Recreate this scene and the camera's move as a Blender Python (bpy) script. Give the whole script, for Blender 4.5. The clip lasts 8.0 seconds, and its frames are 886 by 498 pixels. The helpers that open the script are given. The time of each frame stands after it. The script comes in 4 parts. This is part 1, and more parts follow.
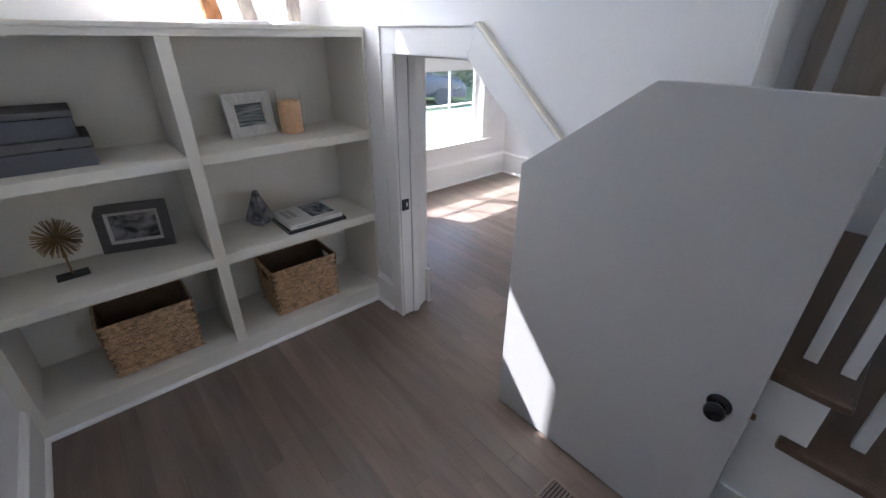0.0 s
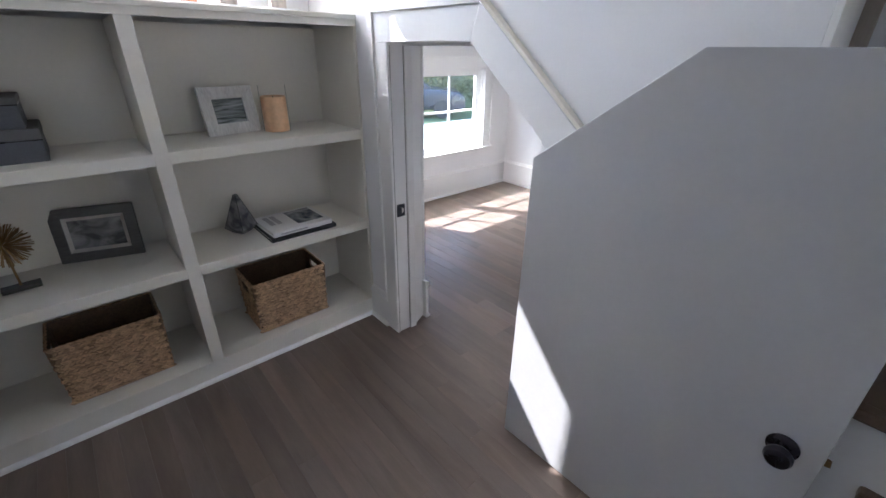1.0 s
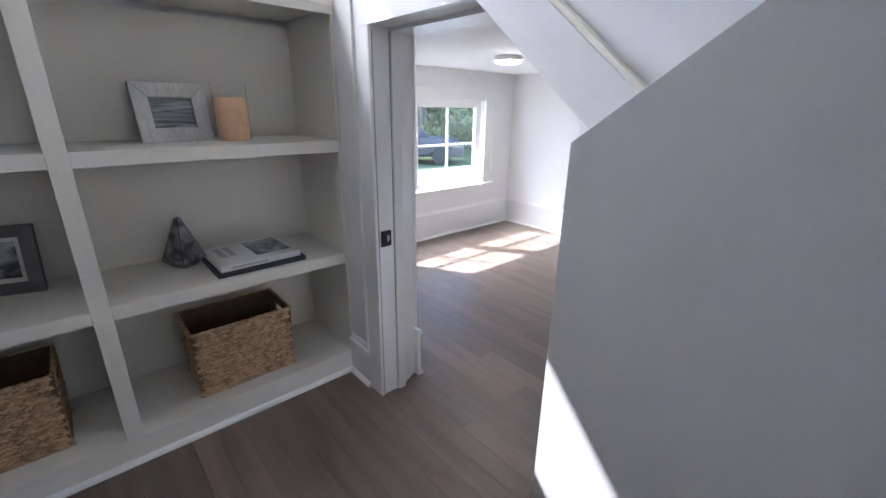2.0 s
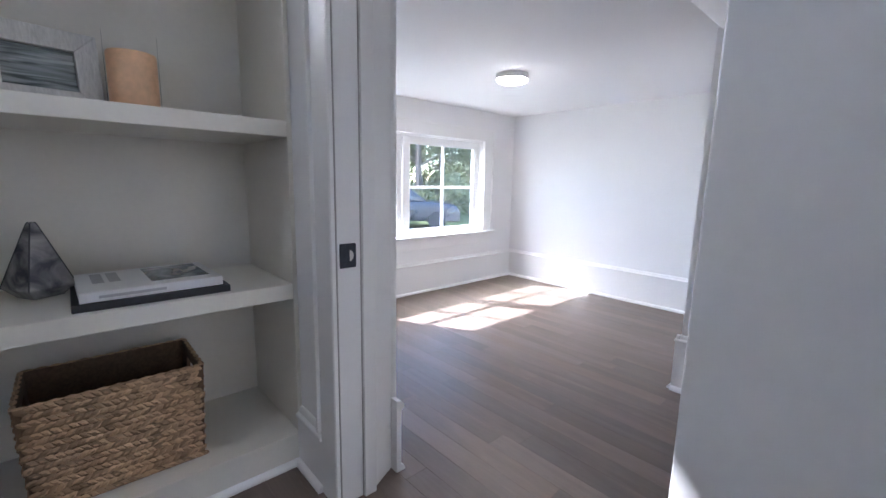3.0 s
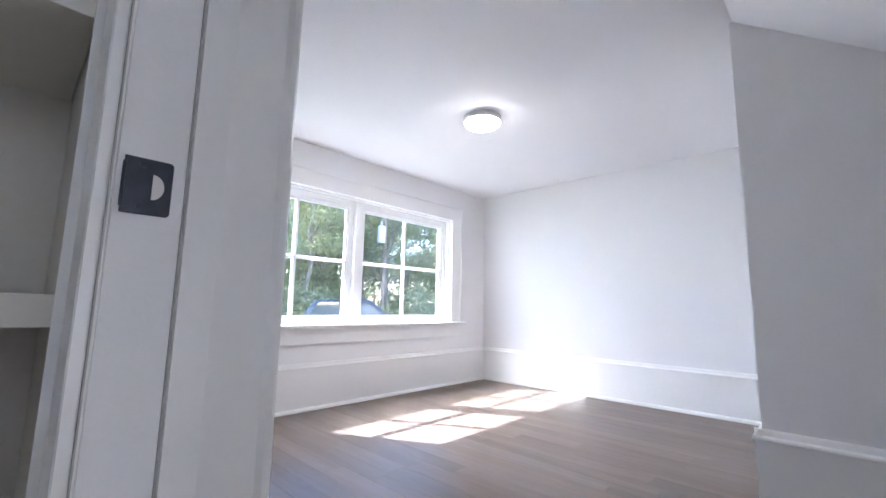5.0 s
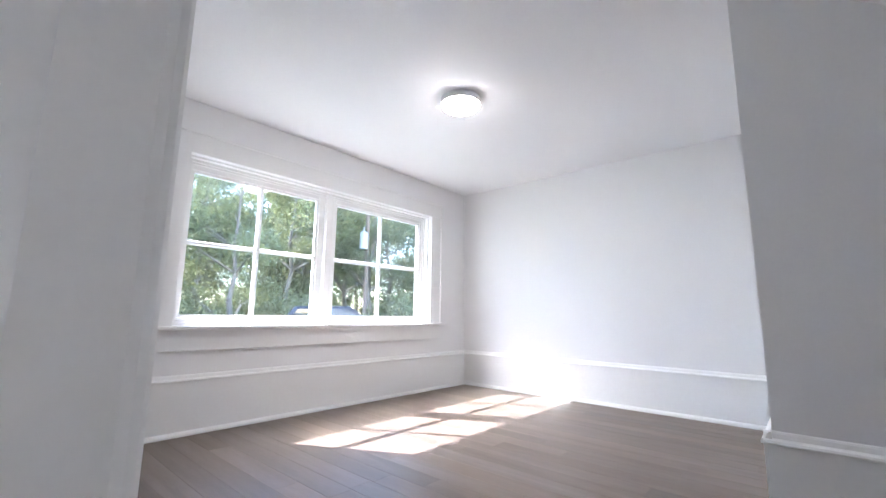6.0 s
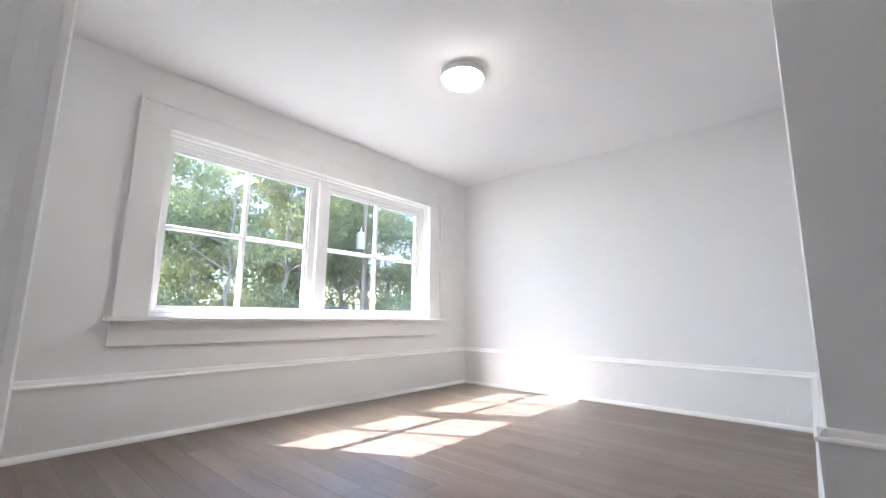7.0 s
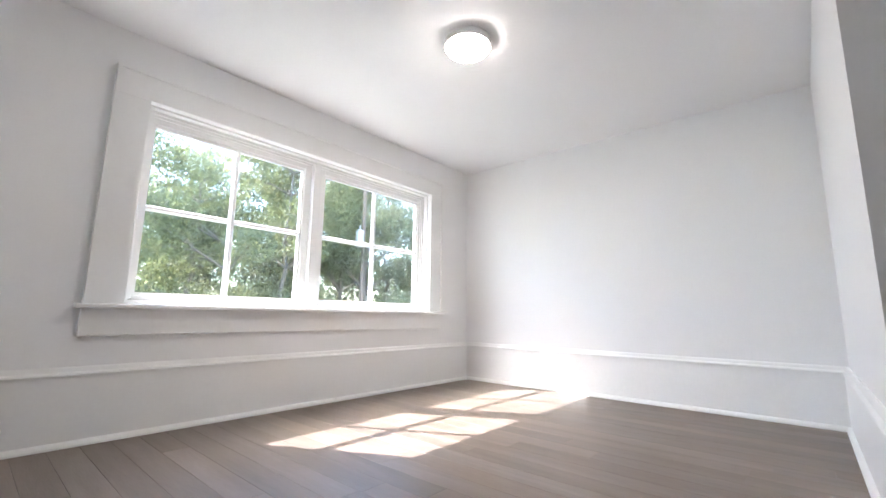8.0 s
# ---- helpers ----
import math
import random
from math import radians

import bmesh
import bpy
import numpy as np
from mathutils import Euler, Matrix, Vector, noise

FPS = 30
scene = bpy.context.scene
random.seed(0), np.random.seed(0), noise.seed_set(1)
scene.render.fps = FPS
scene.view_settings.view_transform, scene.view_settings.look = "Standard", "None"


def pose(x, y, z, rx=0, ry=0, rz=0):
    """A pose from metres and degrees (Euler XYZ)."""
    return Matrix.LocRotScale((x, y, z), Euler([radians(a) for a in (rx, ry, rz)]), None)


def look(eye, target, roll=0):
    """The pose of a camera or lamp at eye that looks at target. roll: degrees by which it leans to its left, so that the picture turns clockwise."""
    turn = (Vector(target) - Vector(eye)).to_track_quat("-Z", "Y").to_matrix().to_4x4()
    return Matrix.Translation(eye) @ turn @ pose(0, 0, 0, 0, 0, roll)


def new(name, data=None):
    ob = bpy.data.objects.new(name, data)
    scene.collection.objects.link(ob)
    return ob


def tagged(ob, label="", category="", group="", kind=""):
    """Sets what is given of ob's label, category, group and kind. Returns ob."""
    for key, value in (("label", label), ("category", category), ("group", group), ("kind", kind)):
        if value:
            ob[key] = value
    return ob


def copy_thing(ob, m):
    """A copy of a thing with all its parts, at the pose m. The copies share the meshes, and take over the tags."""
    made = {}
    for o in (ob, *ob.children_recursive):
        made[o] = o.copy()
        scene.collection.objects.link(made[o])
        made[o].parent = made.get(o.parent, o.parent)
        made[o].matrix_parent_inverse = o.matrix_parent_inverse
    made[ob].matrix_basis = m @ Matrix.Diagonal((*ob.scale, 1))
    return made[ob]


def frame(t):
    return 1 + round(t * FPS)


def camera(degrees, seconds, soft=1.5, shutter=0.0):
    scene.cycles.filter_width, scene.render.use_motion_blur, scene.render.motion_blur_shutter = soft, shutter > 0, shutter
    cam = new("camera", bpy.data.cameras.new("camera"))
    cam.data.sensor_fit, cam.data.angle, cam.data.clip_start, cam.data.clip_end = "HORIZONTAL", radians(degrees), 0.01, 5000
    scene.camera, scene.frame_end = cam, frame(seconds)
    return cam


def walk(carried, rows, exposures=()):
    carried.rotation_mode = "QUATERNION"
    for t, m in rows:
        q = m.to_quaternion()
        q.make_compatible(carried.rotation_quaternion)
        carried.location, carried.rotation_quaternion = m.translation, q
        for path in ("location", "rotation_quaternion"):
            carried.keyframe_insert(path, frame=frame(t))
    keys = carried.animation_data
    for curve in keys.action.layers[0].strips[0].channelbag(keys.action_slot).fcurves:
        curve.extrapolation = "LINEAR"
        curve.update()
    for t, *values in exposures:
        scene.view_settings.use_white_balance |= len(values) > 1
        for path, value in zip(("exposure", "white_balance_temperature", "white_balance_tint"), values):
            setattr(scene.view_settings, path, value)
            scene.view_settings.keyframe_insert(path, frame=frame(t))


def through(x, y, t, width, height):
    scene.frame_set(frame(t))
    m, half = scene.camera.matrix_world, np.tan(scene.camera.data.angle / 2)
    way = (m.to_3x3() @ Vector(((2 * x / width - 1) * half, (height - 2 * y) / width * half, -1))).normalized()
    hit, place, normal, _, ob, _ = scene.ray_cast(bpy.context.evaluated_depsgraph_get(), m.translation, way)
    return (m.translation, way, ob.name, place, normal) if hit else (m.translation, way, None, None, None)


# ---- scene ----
cam = camera(93.9, 8.0)
PATH = [
    (0, (3.555, 1.268, 1.59), (4.731, 2.596, 0.667), 0.7),
    (0.5, (3.601, 1.323, 1.544), (4.784, 2.653, 0.632), 0.8),
    (1, (3.674, 1.404, 1.476), (4.873, 2.751, 0.611), 0.8),
    (1.5, (3.79, 1.526, 1.375), (5.016, 2.902, 0.598), 0.8),
    (3, (4.287, 2.049, 0.941), (5.611, 3.513, 0.619), 1.1),
    (3.5, (4.448, 2.209, 0.79), (5.797, 3.678, 0.642), 1.2),
    (4, (4.56, 2.325, 0.693), (5.932, 3.78, 0.719), 1.2),
    (4.5, (4.644, 2.404, 0.644), (6.042, 3.822, 0.838), 1.1),
    (6, (4.889, 2.547, 0.556), (6.368, 3.856, 0.867), 0.8),
    (6.5, (4.945, 2.609, 0.532), (6.429, 3.91, 0.85), 0.8),
    (7, (5.0, 2.663, 0.505), (6.487, 3.962, 0.825), 0.7),
    (7.5, (5.054, 2.718, 0.484), (6.543, 4.015, 0.798), 0.8),
    (8, (5.104, 2.773, 0.461), (6.594, 4.07, 0.778), 0.8),
]
EXPOSURES = [(0.0, 3.97, 6150, 15), (1.5, 4.03, 6100, 15), (3.0, 4.18, 5900, 16), (4.5, 4.30, 5880, 16), (6.5, 4.2, 6300, 14), (8.0, 4.17, 6550, 13)]
walk(cam, [(t, look(eye, target, roll)) for t, eye, target, roll in PATH], EXPOSURES)

# ---- world, sun, exposure ----
SUN_WAY = Vector((0.475, -0.84, -1.0)).normalized()
world = bpy.data.worlds.new("sky")
scene.world = world
world.use_nodes = True
wn = world.node_tree
sky = wn.nodes.new("ShaderNodeTexSky")
sky.sky_type = "NISHITA"
sky.sun_disc = False
sky.sun_elevation = math.asin(-SUN_WAY.z)
sky.sun_rotation = math.atan2(-SUN_WAY.x, -SUN_WAY.y)
sky.air_density, sky.dust_density = 1.0, 0.0
wn.links.new(sky.outputs[0], wn.nodes["Background"].inputs[0])
wn.nodes["Background"].inputs[1].default_value = 0.115
sun_data = bpy.data.lights.new("sun", "SUN")
sun_data.energy, sun_data.angle, sun_data.color = 1.2, radians(0.5), (1.0, 0.995, 0.985)
sun = new("sun", sun_data)
sun.matrix_world = look((0, 0, 20), Vector((0, 0, 20)) + SUN_WAY)
# added area lamp in the window over the bookcase, topping up its sky light
fill_data = bpy.data.lights.new("window_sky_fill", "AREA")
fill_data.shape, fill_data.size, fill_data.size_y = "RECTANGLE", 0.66, 0.82
fill_data.energy, fill_data.color = 0.6, (1.0, 0.98, 0.95)
window_sky_fill = new("window_sky_fill", fill_data)
window_sky_fill.matrix_world = look((3.973, 3.752, 2.25), (3.973, 2.75, 2.25))


# ---- materials ----
def mat(name, color, rough=0.5, metal=0.0, vary=0.06, scale=3.0, fine=60.0, bump=0.02, spec=0.5, stretch=(1, 1, 1), random_tint=0.0, coat=0.0):
    """A surface with a broad and a fine variation of its colour and a fine relief."""
    m = bpy.data.materials.new(name)
    m.use_nodes = True
    nt = m.node_tree
    b = nt.nodes["Principled BSDF"]
    b.inputs["Metallic"].default_value = metal
    b.inputs["Specular IOR Level"].default_value = spec
    b.inputs["Coat Weight"].default_value = coat
    tc = nt.nodes.new("ShaderNodeTexCoord")
    mp = nt.nodes.new("ShaderNodeMapping")
    mp.inputs["Scale"].default_value = stretch
    nt.links.new(tc.outputs["Object"], mp.inputs[0])
    n1, n2 = nt.nodes.new("ShaderNodeTexNoise"), nt.nodes.new("ShaderNodeTexNoise")
    n1.inputs["Scale"].default_value, n2.inputs["Scale"].default_value = scale, fine
    n1.inputs["Detail"].default_value, n2.inputs["Detail"].default_value = 4, 3
    for n in (n1, n2):
        nt.links.new(mp.outputs[0], n.inputs["Vector"])
    add = nt.nodes.new("ShaderNodeMath")
    add.operation = "ADD"
    nt.links.new(n1.outputs[0], add.inputs[0])
    nt.links.new(n2.outputs[0], add.inputs[1])
    last = add.outputs[0]
    if random_tint:
        info = nt.nodes.new("ShaderNodeObjectInfo")
        k = nt.nodes.new("ShaderNodeMath")
        k.operation = "MULTIPLY_ADD"
        k.inputs[1].default_value = random_tint
        nt.links.new(info.outputs["Random"], k.inputs[0])
        nt.links.new(last, k.inputs[2])
        last = k.outputs[0]
    ramp = nt.nodes.new("ShaderNodeMapRange")
    ramp.inputs[1].default_value, ramp.inputs[2].default_value = 0.7, 1.3 + random_tint
    ramp.inputs[3].default_value, ramp.inputs[4].default_value = 1 - vary, 1 + vary
    nt.links.new(last, ramp.inputs[0])
    mul = nt.nodes.new("ShaderNodeVectorMath")
    mul.operation = "MULTIPLY"
    mul.inputs[0].default_value = color[:3]
    nt.links.new(ramp.outputs[0], mul.inputs[1])
    nt.links.new(mul.outputs[0], b.inputs["Base Color"])
    rr = nt.nodes.new("ShaderNodeMapRange")
    rr.inputs[1].default_value, rr.inputs[2].default_value = 0.3, 0.7
    rr.inputs[3].default_value, rr.inputs[4].default_value = max(rough - 0.06, 0.02), min(rough + 0.06, 1)
    nt.links.new(n1.outputs[0], rr.inputs[0])
    nt.links.new(rr.outputs[0], b.inputs["Roughness"])
    if bump:
        bp = nt.nodes.new("ShaderNodeBump")
        bp.inputs["Strength"].default_value = bump
        bp.inputs["Distance"].default_value = 0.01
        nt.links.new(n2.outputs[0], bp.inputs["Height"])
        nt.links.new(bp.outputs[0], b.inputs["Normal"])
    return m


WALL = mat("wall_paint", (0.84, 0.84, 0.84), 0.6, vary=0.015, scale=1.5, fine=140, bump=0.02)
CEIL = mat("ceiling_paint", (0.85, 0.85, 0.86), 0.7, vary=0.015, scale=1.2, fine=120, bump=0.02)
TRIM = mat("trim_paint", (0.84, 0.84, 0.83), 0.34, vary=0.015, scale=2, fine=60, bump=0.02)
SHELF = mat("shelf_paint", (0.80, 0.77, 0.70), 0.4, vary=0.02, scale=2, fine=70, bump=0.03)
# one even mid grey, about half the value of the trim white
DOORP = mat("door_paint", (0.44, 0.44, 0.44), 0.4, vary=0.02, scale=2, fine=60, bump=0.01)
CREAM = mat("cream_edge", (0.88, 0.84, 0.74), 0.6, vary=0.05, scale=9, fine=60)
TAUPE = mat("taupe_upright", (0.47, 0.40, 0.34), 0.6, vary=0.12, scale=5, fine=50, stretch=(1, 1, 0.2))
BLACK = mat("oil_rubbed_bronze", (0.028, 0.027, 0.03), 0.3, metal=0.6, vary=0.2, scale=20, fine=90, bump=0.04)
DARKSLATE = mat("dark_steel", (0.05, 0.055, 0.07), 0.35, metal=0.7, vary=0.15, scale=30)
STEEL = mat("bright_steel", (0.6, 0.58, 0.55), 0.3, metal=1.0, vary=0.05)
TREAD = mat("stair_tread_wood", (0.115, 0.072, 0.046), 0.35, vary=0.25, scale=4, fine=60, stretch=(1, 8, 8), bump=0.06)
GOLD = mat("brushed_gold", (0.30, 0.20, 0.095), 0.38, metal=0.9, vary=0.12, scale=30)
STONE_DK = mat("dark_slate_block", (0.045, 0.05, 0.052), 0.45, vary=0.2, scale=20, bump=0.08)
BOXCLOTH = mat("slate_grey_cloth", (0.105, 0.115, 0.135), 0.75, vary=0.15, scale=10, fine=260, bump=0.15)
BOXLID = mat("grey_cloth_lid", (0.125, 0.125, 0.13), 0.75, vary=0.15, scale=10, fine=260, bump=0.15)
PAGES = mat("paper", (0.75, 0.74, 0.71), 0.7, vary=0.04, fine=200, stretch=(1, 1, 12), bump=0.1)
BOOKBLACK = mat("black_book_cloth", (0.022, 0.026, 0.032), 0.5, vary=0.15)
BOOKWHITE = mat("white_book_cover", (0.74, 0.74, 0.74), 0.35, vary=0.03)
PRINTGREY = mat("printed_grey_ink", (0.42, 0.42, 0.44), 0.5)
FRAMEGREY = mat("grey_stained_wood", (0.105, 0.105, 0.105), 0.55, vary=0.25, scale=8, fine=80, stretch=(0.3, 1, 2), bump=0.1)
FRAMEWHITE = mat("whitewashed_wood", (0.66, 0.65, 0.63), 0.6, vary=0.16, scale=14, fine=70, stretch=(2.5, 1, 0.6), bump=0.25)
SILVER = mat("pale_silver_liner", (0.6, 0.57, 0.54), 0.4, metal=0.3, vary=0.1)
WAX = mat("peach_wax", (0.90, 0.57, 0.34), 0.5, vary=0.1, scale=12, fine=60)
WEAVE = mat("woven_hyacinth", (0.47, 0.31, 0.18), 0.65, vary=0.0, bump=0.2)
WEAVESHADE = mat("basket_inside_shade", (0.13, 0.08, 0.045), 0.8, vary=0.3, scale=30, fine=120, bump=0.2)
CRYSTAL = mat("white_quartz", (0.80, 0.81, 0.82), 0.2, vary=0.12, scale=25, fine=70, bump=0.15)
AGATE = mat("amber_agate", (0.50, 0.22, 0.10), 0.25, vary=0.5, scale=9, fine=40, stretch=(1, 1, 0.4))
AGATEG = mat("grey_agate", (0.42, 0.37, 0.33), 0.25, vary=0.4, scale=9, fine=40, stretch=(1, 1, 0.4))
BARK = mat("tree_bark", (0.17, 0.145, 0.12), 0.9, vary=0.35, scale=4, fine=25, bump=0.4, stretch=(1, 1, 0.3))
POLE = mat("weathered_pole", (0.20, 0.15, 0.12), 0.9, vary=0.25, scale=3, fine=40)
CANGREY = mat("transformer_grey", (0.40, 0.42, 0.44), 0.5, vary=0.08)
CARBLUE = mat("car_paint_blue", (0.012, 0.014, 0.019), 0.3, vary=0.1, coat=0.2)
CARGLASS = mat("car_window", (0.03, 0.04, 0.05), 0.05, spec=0.9, vary=0.05, bump=0)
TYRE = mat("tyre_rubber", (0.02, 0.02, 0.02), 0.8)
PAVE = mat("pale_concrete", (0.5, 0.49, 0.47), 0.9, vary=0.12, scale=0.5, fine=20, bump=0.1)
JOINTSHADE = mat("joint_shadow", (0.45, 0.44, 0.43), 0.9)
VENT = mat("vent_dark_metal", (0.03, 0.03, 0.035), 0.5, metal=0.5)
WIRE = mat("black_cable", (0.03, 0.03, 0.03), 0.6)


def island_random(m, lo, hi):
    """Lets each loose piece of a mesh take its own brightness."""
    nt = m.node_tree
    b = nt.nodes["Principled BSDF"]
    geo = nt.nodes.new("ShaderNodeNewGeometry")
    mr = nt.nodes.new("ShaderNodeMapRange")
    mr.inputs[3].default_value, mr.inputs[4].default_value = lo, hi
    nt.links.new(geo.outputs["Random Per Island"], mr.inputs[0])
    mul = nt.nodes.new("ShaderNodeVectorMath")
    mul.operation = "MULTIPLY"
    link = b.inputs["Base Color"].links[0]
    nt.links.new(link.from_socket, mul.inputs[0])
    nt.links.new(mr.outputs[0], mul.inputs[1])
    nt.links.new(mul.outputs[0], b.inputs["Base Color"])


island_random(WEAVE, 0.55, 1.35)


def leaf_material(name, color, through=0.45):
    m = bpy.data.materials.new(name)
    m.use_nodes = True
    nt = m.node_tree
    b = nt.nodes["Principled BSDF"]
    b.inputs["Roughness"].default_value = 0.5
    geo = nt.nodes.new("ShaderNodeNewGeometry")
    ramp = nt.nodes.new("ShaderNodeMixRGB")
    ramp.inputs[1].default_value = (color[0] * 0.6, color[1] * 0.65, color[2] * 0.6, 1)
    ramp.inputs[2].default_value = (color[0] * 1.5, color[1] * 1.35, color[2] * 1.2, 1)
    nt.links.new(geo.outputs["Random Per Island"], ramp.inputs[0])
    nt.links.new(ramp.outputs[0], b.inputs["Base Color"])
    tr = nt.nodes.new("ShaderNodeBsdfTranslucent")
    hue = nt.nodes.new("ShaderNodeVectorMath")
    hue.operation = "MULTIPLY"
    hue.inputs[1].default_value = (1.35, 1.4, 1.05)
    nt.links.new(ramp.outputs[0], hue.inputs[0])
    nt.links.new(hue.outputs[0], tr.inputs[0])
    mix = nt.nodes.new("ShaderNodeMixShader")
    mix.inputs[0].default_value = through
    nt.links.new(b.outputs[0], mix.inputs[1])
    nt.links.new(tr.outputs[0], mix.inputs[2])
    nt.links.new(mix.outputs[0], nt.nodes["Material Output"].inputs[0])
    return m


LEAF = leaf_material("summer_leaf", (0.165, 0.185, 0.120), 0.55)
LEAFDK = leaf_material("deep_green_leaf", (0.135, 0.155, 0.105), 0.55)


def grass_material():
    m = mat("lawn", (0.07, 0.10, 0.035), 0.9, vary=0.35, scale=0.35, fine=6, bump=0.3)
    return m


GRASS = grass_material()


def plank_material():
    """Grey-brown stained oak: long grain, cathedral figure, a tint of its own for each board."""
    m = bpy.data.materials.new("grey_brown_oak")
    m.use_nodes = True
    nt = m.node_tree
    N, L = nt.nodes, nt.links
    b = N["Principled BSDF"]
    b.inputs["Specular IOR Level"].default_value = 0.3
    tc, info = N.new("ShaderNodeTexCoord"), N.new("ShaderNodeObjectInfo")
    off = N.new("ShaderNodeVectorMath")
    off.operation = "MULTIPLY_ADD"
    comb = N.new("ShaderNodeCombineXYZ")
    for i in range(3):
        L.new(info.outputs["Random"], comb.inputs[i])
    off.inputs[1].default_value = (37, 53, 11)
    L.new(comb.outputs[0], off.inputs[0])
    L.new(tc.outputs["Object"], off.inputs[2])
    mp = N.new("ShaderNodeMapping")
    mp.inputs["Scale"].default_value = (1, 0.11, 1)
    L.new(off.outputs[0], mp.inputs[0])
    grain, pore = N.new("ShaderNodeTexNoise"), N.new("ShaderNodeTexNoise")
    grain.inputs["Scale"].default_value, grain.inputs["Detail"].default_value, grain.inputs["Distortion"].default_value = 11, 5, 0.8
    pore.inputs["Scale"].default_value, pore.inputs["Detail"].default_value = 240, 3
    L.new(mp.outputs[0], grain.inputs["Vector"])
    L.new(mp.outputs[0], pore.inputs["Vector"])
    cloud = N.new("ShaderNodeTexNoise")
    cloud.inputs["Scale"].default_value = 2.2
    L.new(tc.outputs["Object"], cloud.inputs["Vector"])
    ramp = N.new("ShaderNodeValToRGB")
    ramp.color_ramp.elements[0].position, ramp.color_ramp.elements[1].position = 0.25, 0.8
    ramp.color_ramp.elements[0].color = (0.160, 0.119, 0.096, 1)
    ramp.color_ramp.elements[1].color = (0.254, 0.194, 0.158, 1)
    L.new(grain.outputs[0], ramp.inputs[0])
    tone = N.new("ShaderNodeMapRange")
    tone.inputs[3].default_value, tone.inputs[4].default_value = 0.86, 1.14
    L.new(info.outputs["Random"], tone.inputs[0])
    mul = N.new("ShaderNodeVectorMath")
    mul.operation = "MULTIPLY"
    L.new(ramp.outputs[0], mul.inputs[0])
    L.new(tone.outputs[0], mul.inputs[1])
    tint = N.new("ShaderNodeMixRGB")
    tint.blend_type = "MULTIPLY"
    hue = N.new("ShaderNodeMapRange")
    frac = N.new("ShaderNodeMath")
    frac.operation = "FRACT"
    k = N.new("ShaderNodeMath")
    k.operation = "MULTIPLY"
    k.inputs[1].default_value = 7.3
    L.new(info.outputs["Random"], k.inputs[0])
    L.new(k.outputs[0], frac.inputs[0])
    L.new(frac.outputs[0], tint.inputs[0])
    tint.inputs[2].default_value = (0.90, 0.96, 1.02, 1)
    fig = N.new("ShaderNodeTexNoise")
    fig.inputs["Scale"].default_value, fig.inputs["Distortion"].default_value = 75, 2.0
    fig.inputs["Detail"].default_value = 4
    L.new(mp.outputs[0], fig.inputs["Vector"])
    vein = N.new("ShaderNodeMapRange")
    vein.inputs[3].default_value, vein.inputs[4].default_value = 0.87, 1.13
    L.new(fig.outputs[0], vein.inputs[0])
    mul2 = N.new("ShaderNodeVectorMath")
    mul2.operation = "MULTIPLY"
    L.new(mul.outputs[0], mul2.inputs[0])
    L.new(vein.outputs[0], mul2.inputs[1])
    L.new(mul2.outputs[0], tint.inputs[1])
    L.new(tint.outputs[0], b.inputs["Base Color"])
    rr = N.new("ShaderNodeMapRange")
    rr.inputs[3].default_value, rr.inputs[4].default_value = 0.34, 0.46
    L.new(cloud.outputs[0], rr.inputs[0])
    L.new(rr.outputs[0], b.inputs["Roughness"])
    bp = N.new("ShaderNodeBump")
    bp.inputs["Strength"].default_value, bp.inputs["Distance"].default_value = 0.12, 0.003
    L.new(pore.outputs[0], bp.inputs["Height"])
    L.new(bp.outputs[0], b.inputs["Normal"])
    return m


PLANK = plank_material()
SUBFLOOR = mat("subfloor", (0.03, 0.022, 0.018), 0.9)


def glass_material():
    m = bpy.data.materials.new("clear_glass")
    m.use_nodes = True
    nt = m.node_tree
    b = nt.nodes["Principled BSDF"]
    b.inputs["Base Color"].default_value = (1, 1, 1, 1)
    b.inputs["Roughness"].default_value = 0.0
    b.inputs["Transmission Weight"].default_value = 1.0
    b.inputs["IOR"].default_value = 1.45
    return m


GLASS = glass_material()
SLEEVE = glass_material()
SLEEVE.name = "thin_glass"
SLEEVE.node_tree.nodes["Principled BSDF"].inputs["IOR"].default_value = 1.02
BOUNCE = mat("warm_bounce_wall", (0.78, 0.66, 0.54), 0.9, vary=0.12, scale=0.6, fine=14, bump=0.1)


def glow_material(name, color, strength):
    m = bpy.data.materials.new(name)
    m.use_nodes = True
    b = m.node_tree.nodes["Principled BSDF"]
    b.inputs["Base Color"].default_value = (0.9, 0.9, 0.9, 1)
    b.inputs["Emission Color"].default_value = (*color, 1)
    b.inputs["Emission Strength"].default_value = strength
    return m


LED = glow_material("led_diffuser", (1.0, 0.95, 0.89), 4.6)


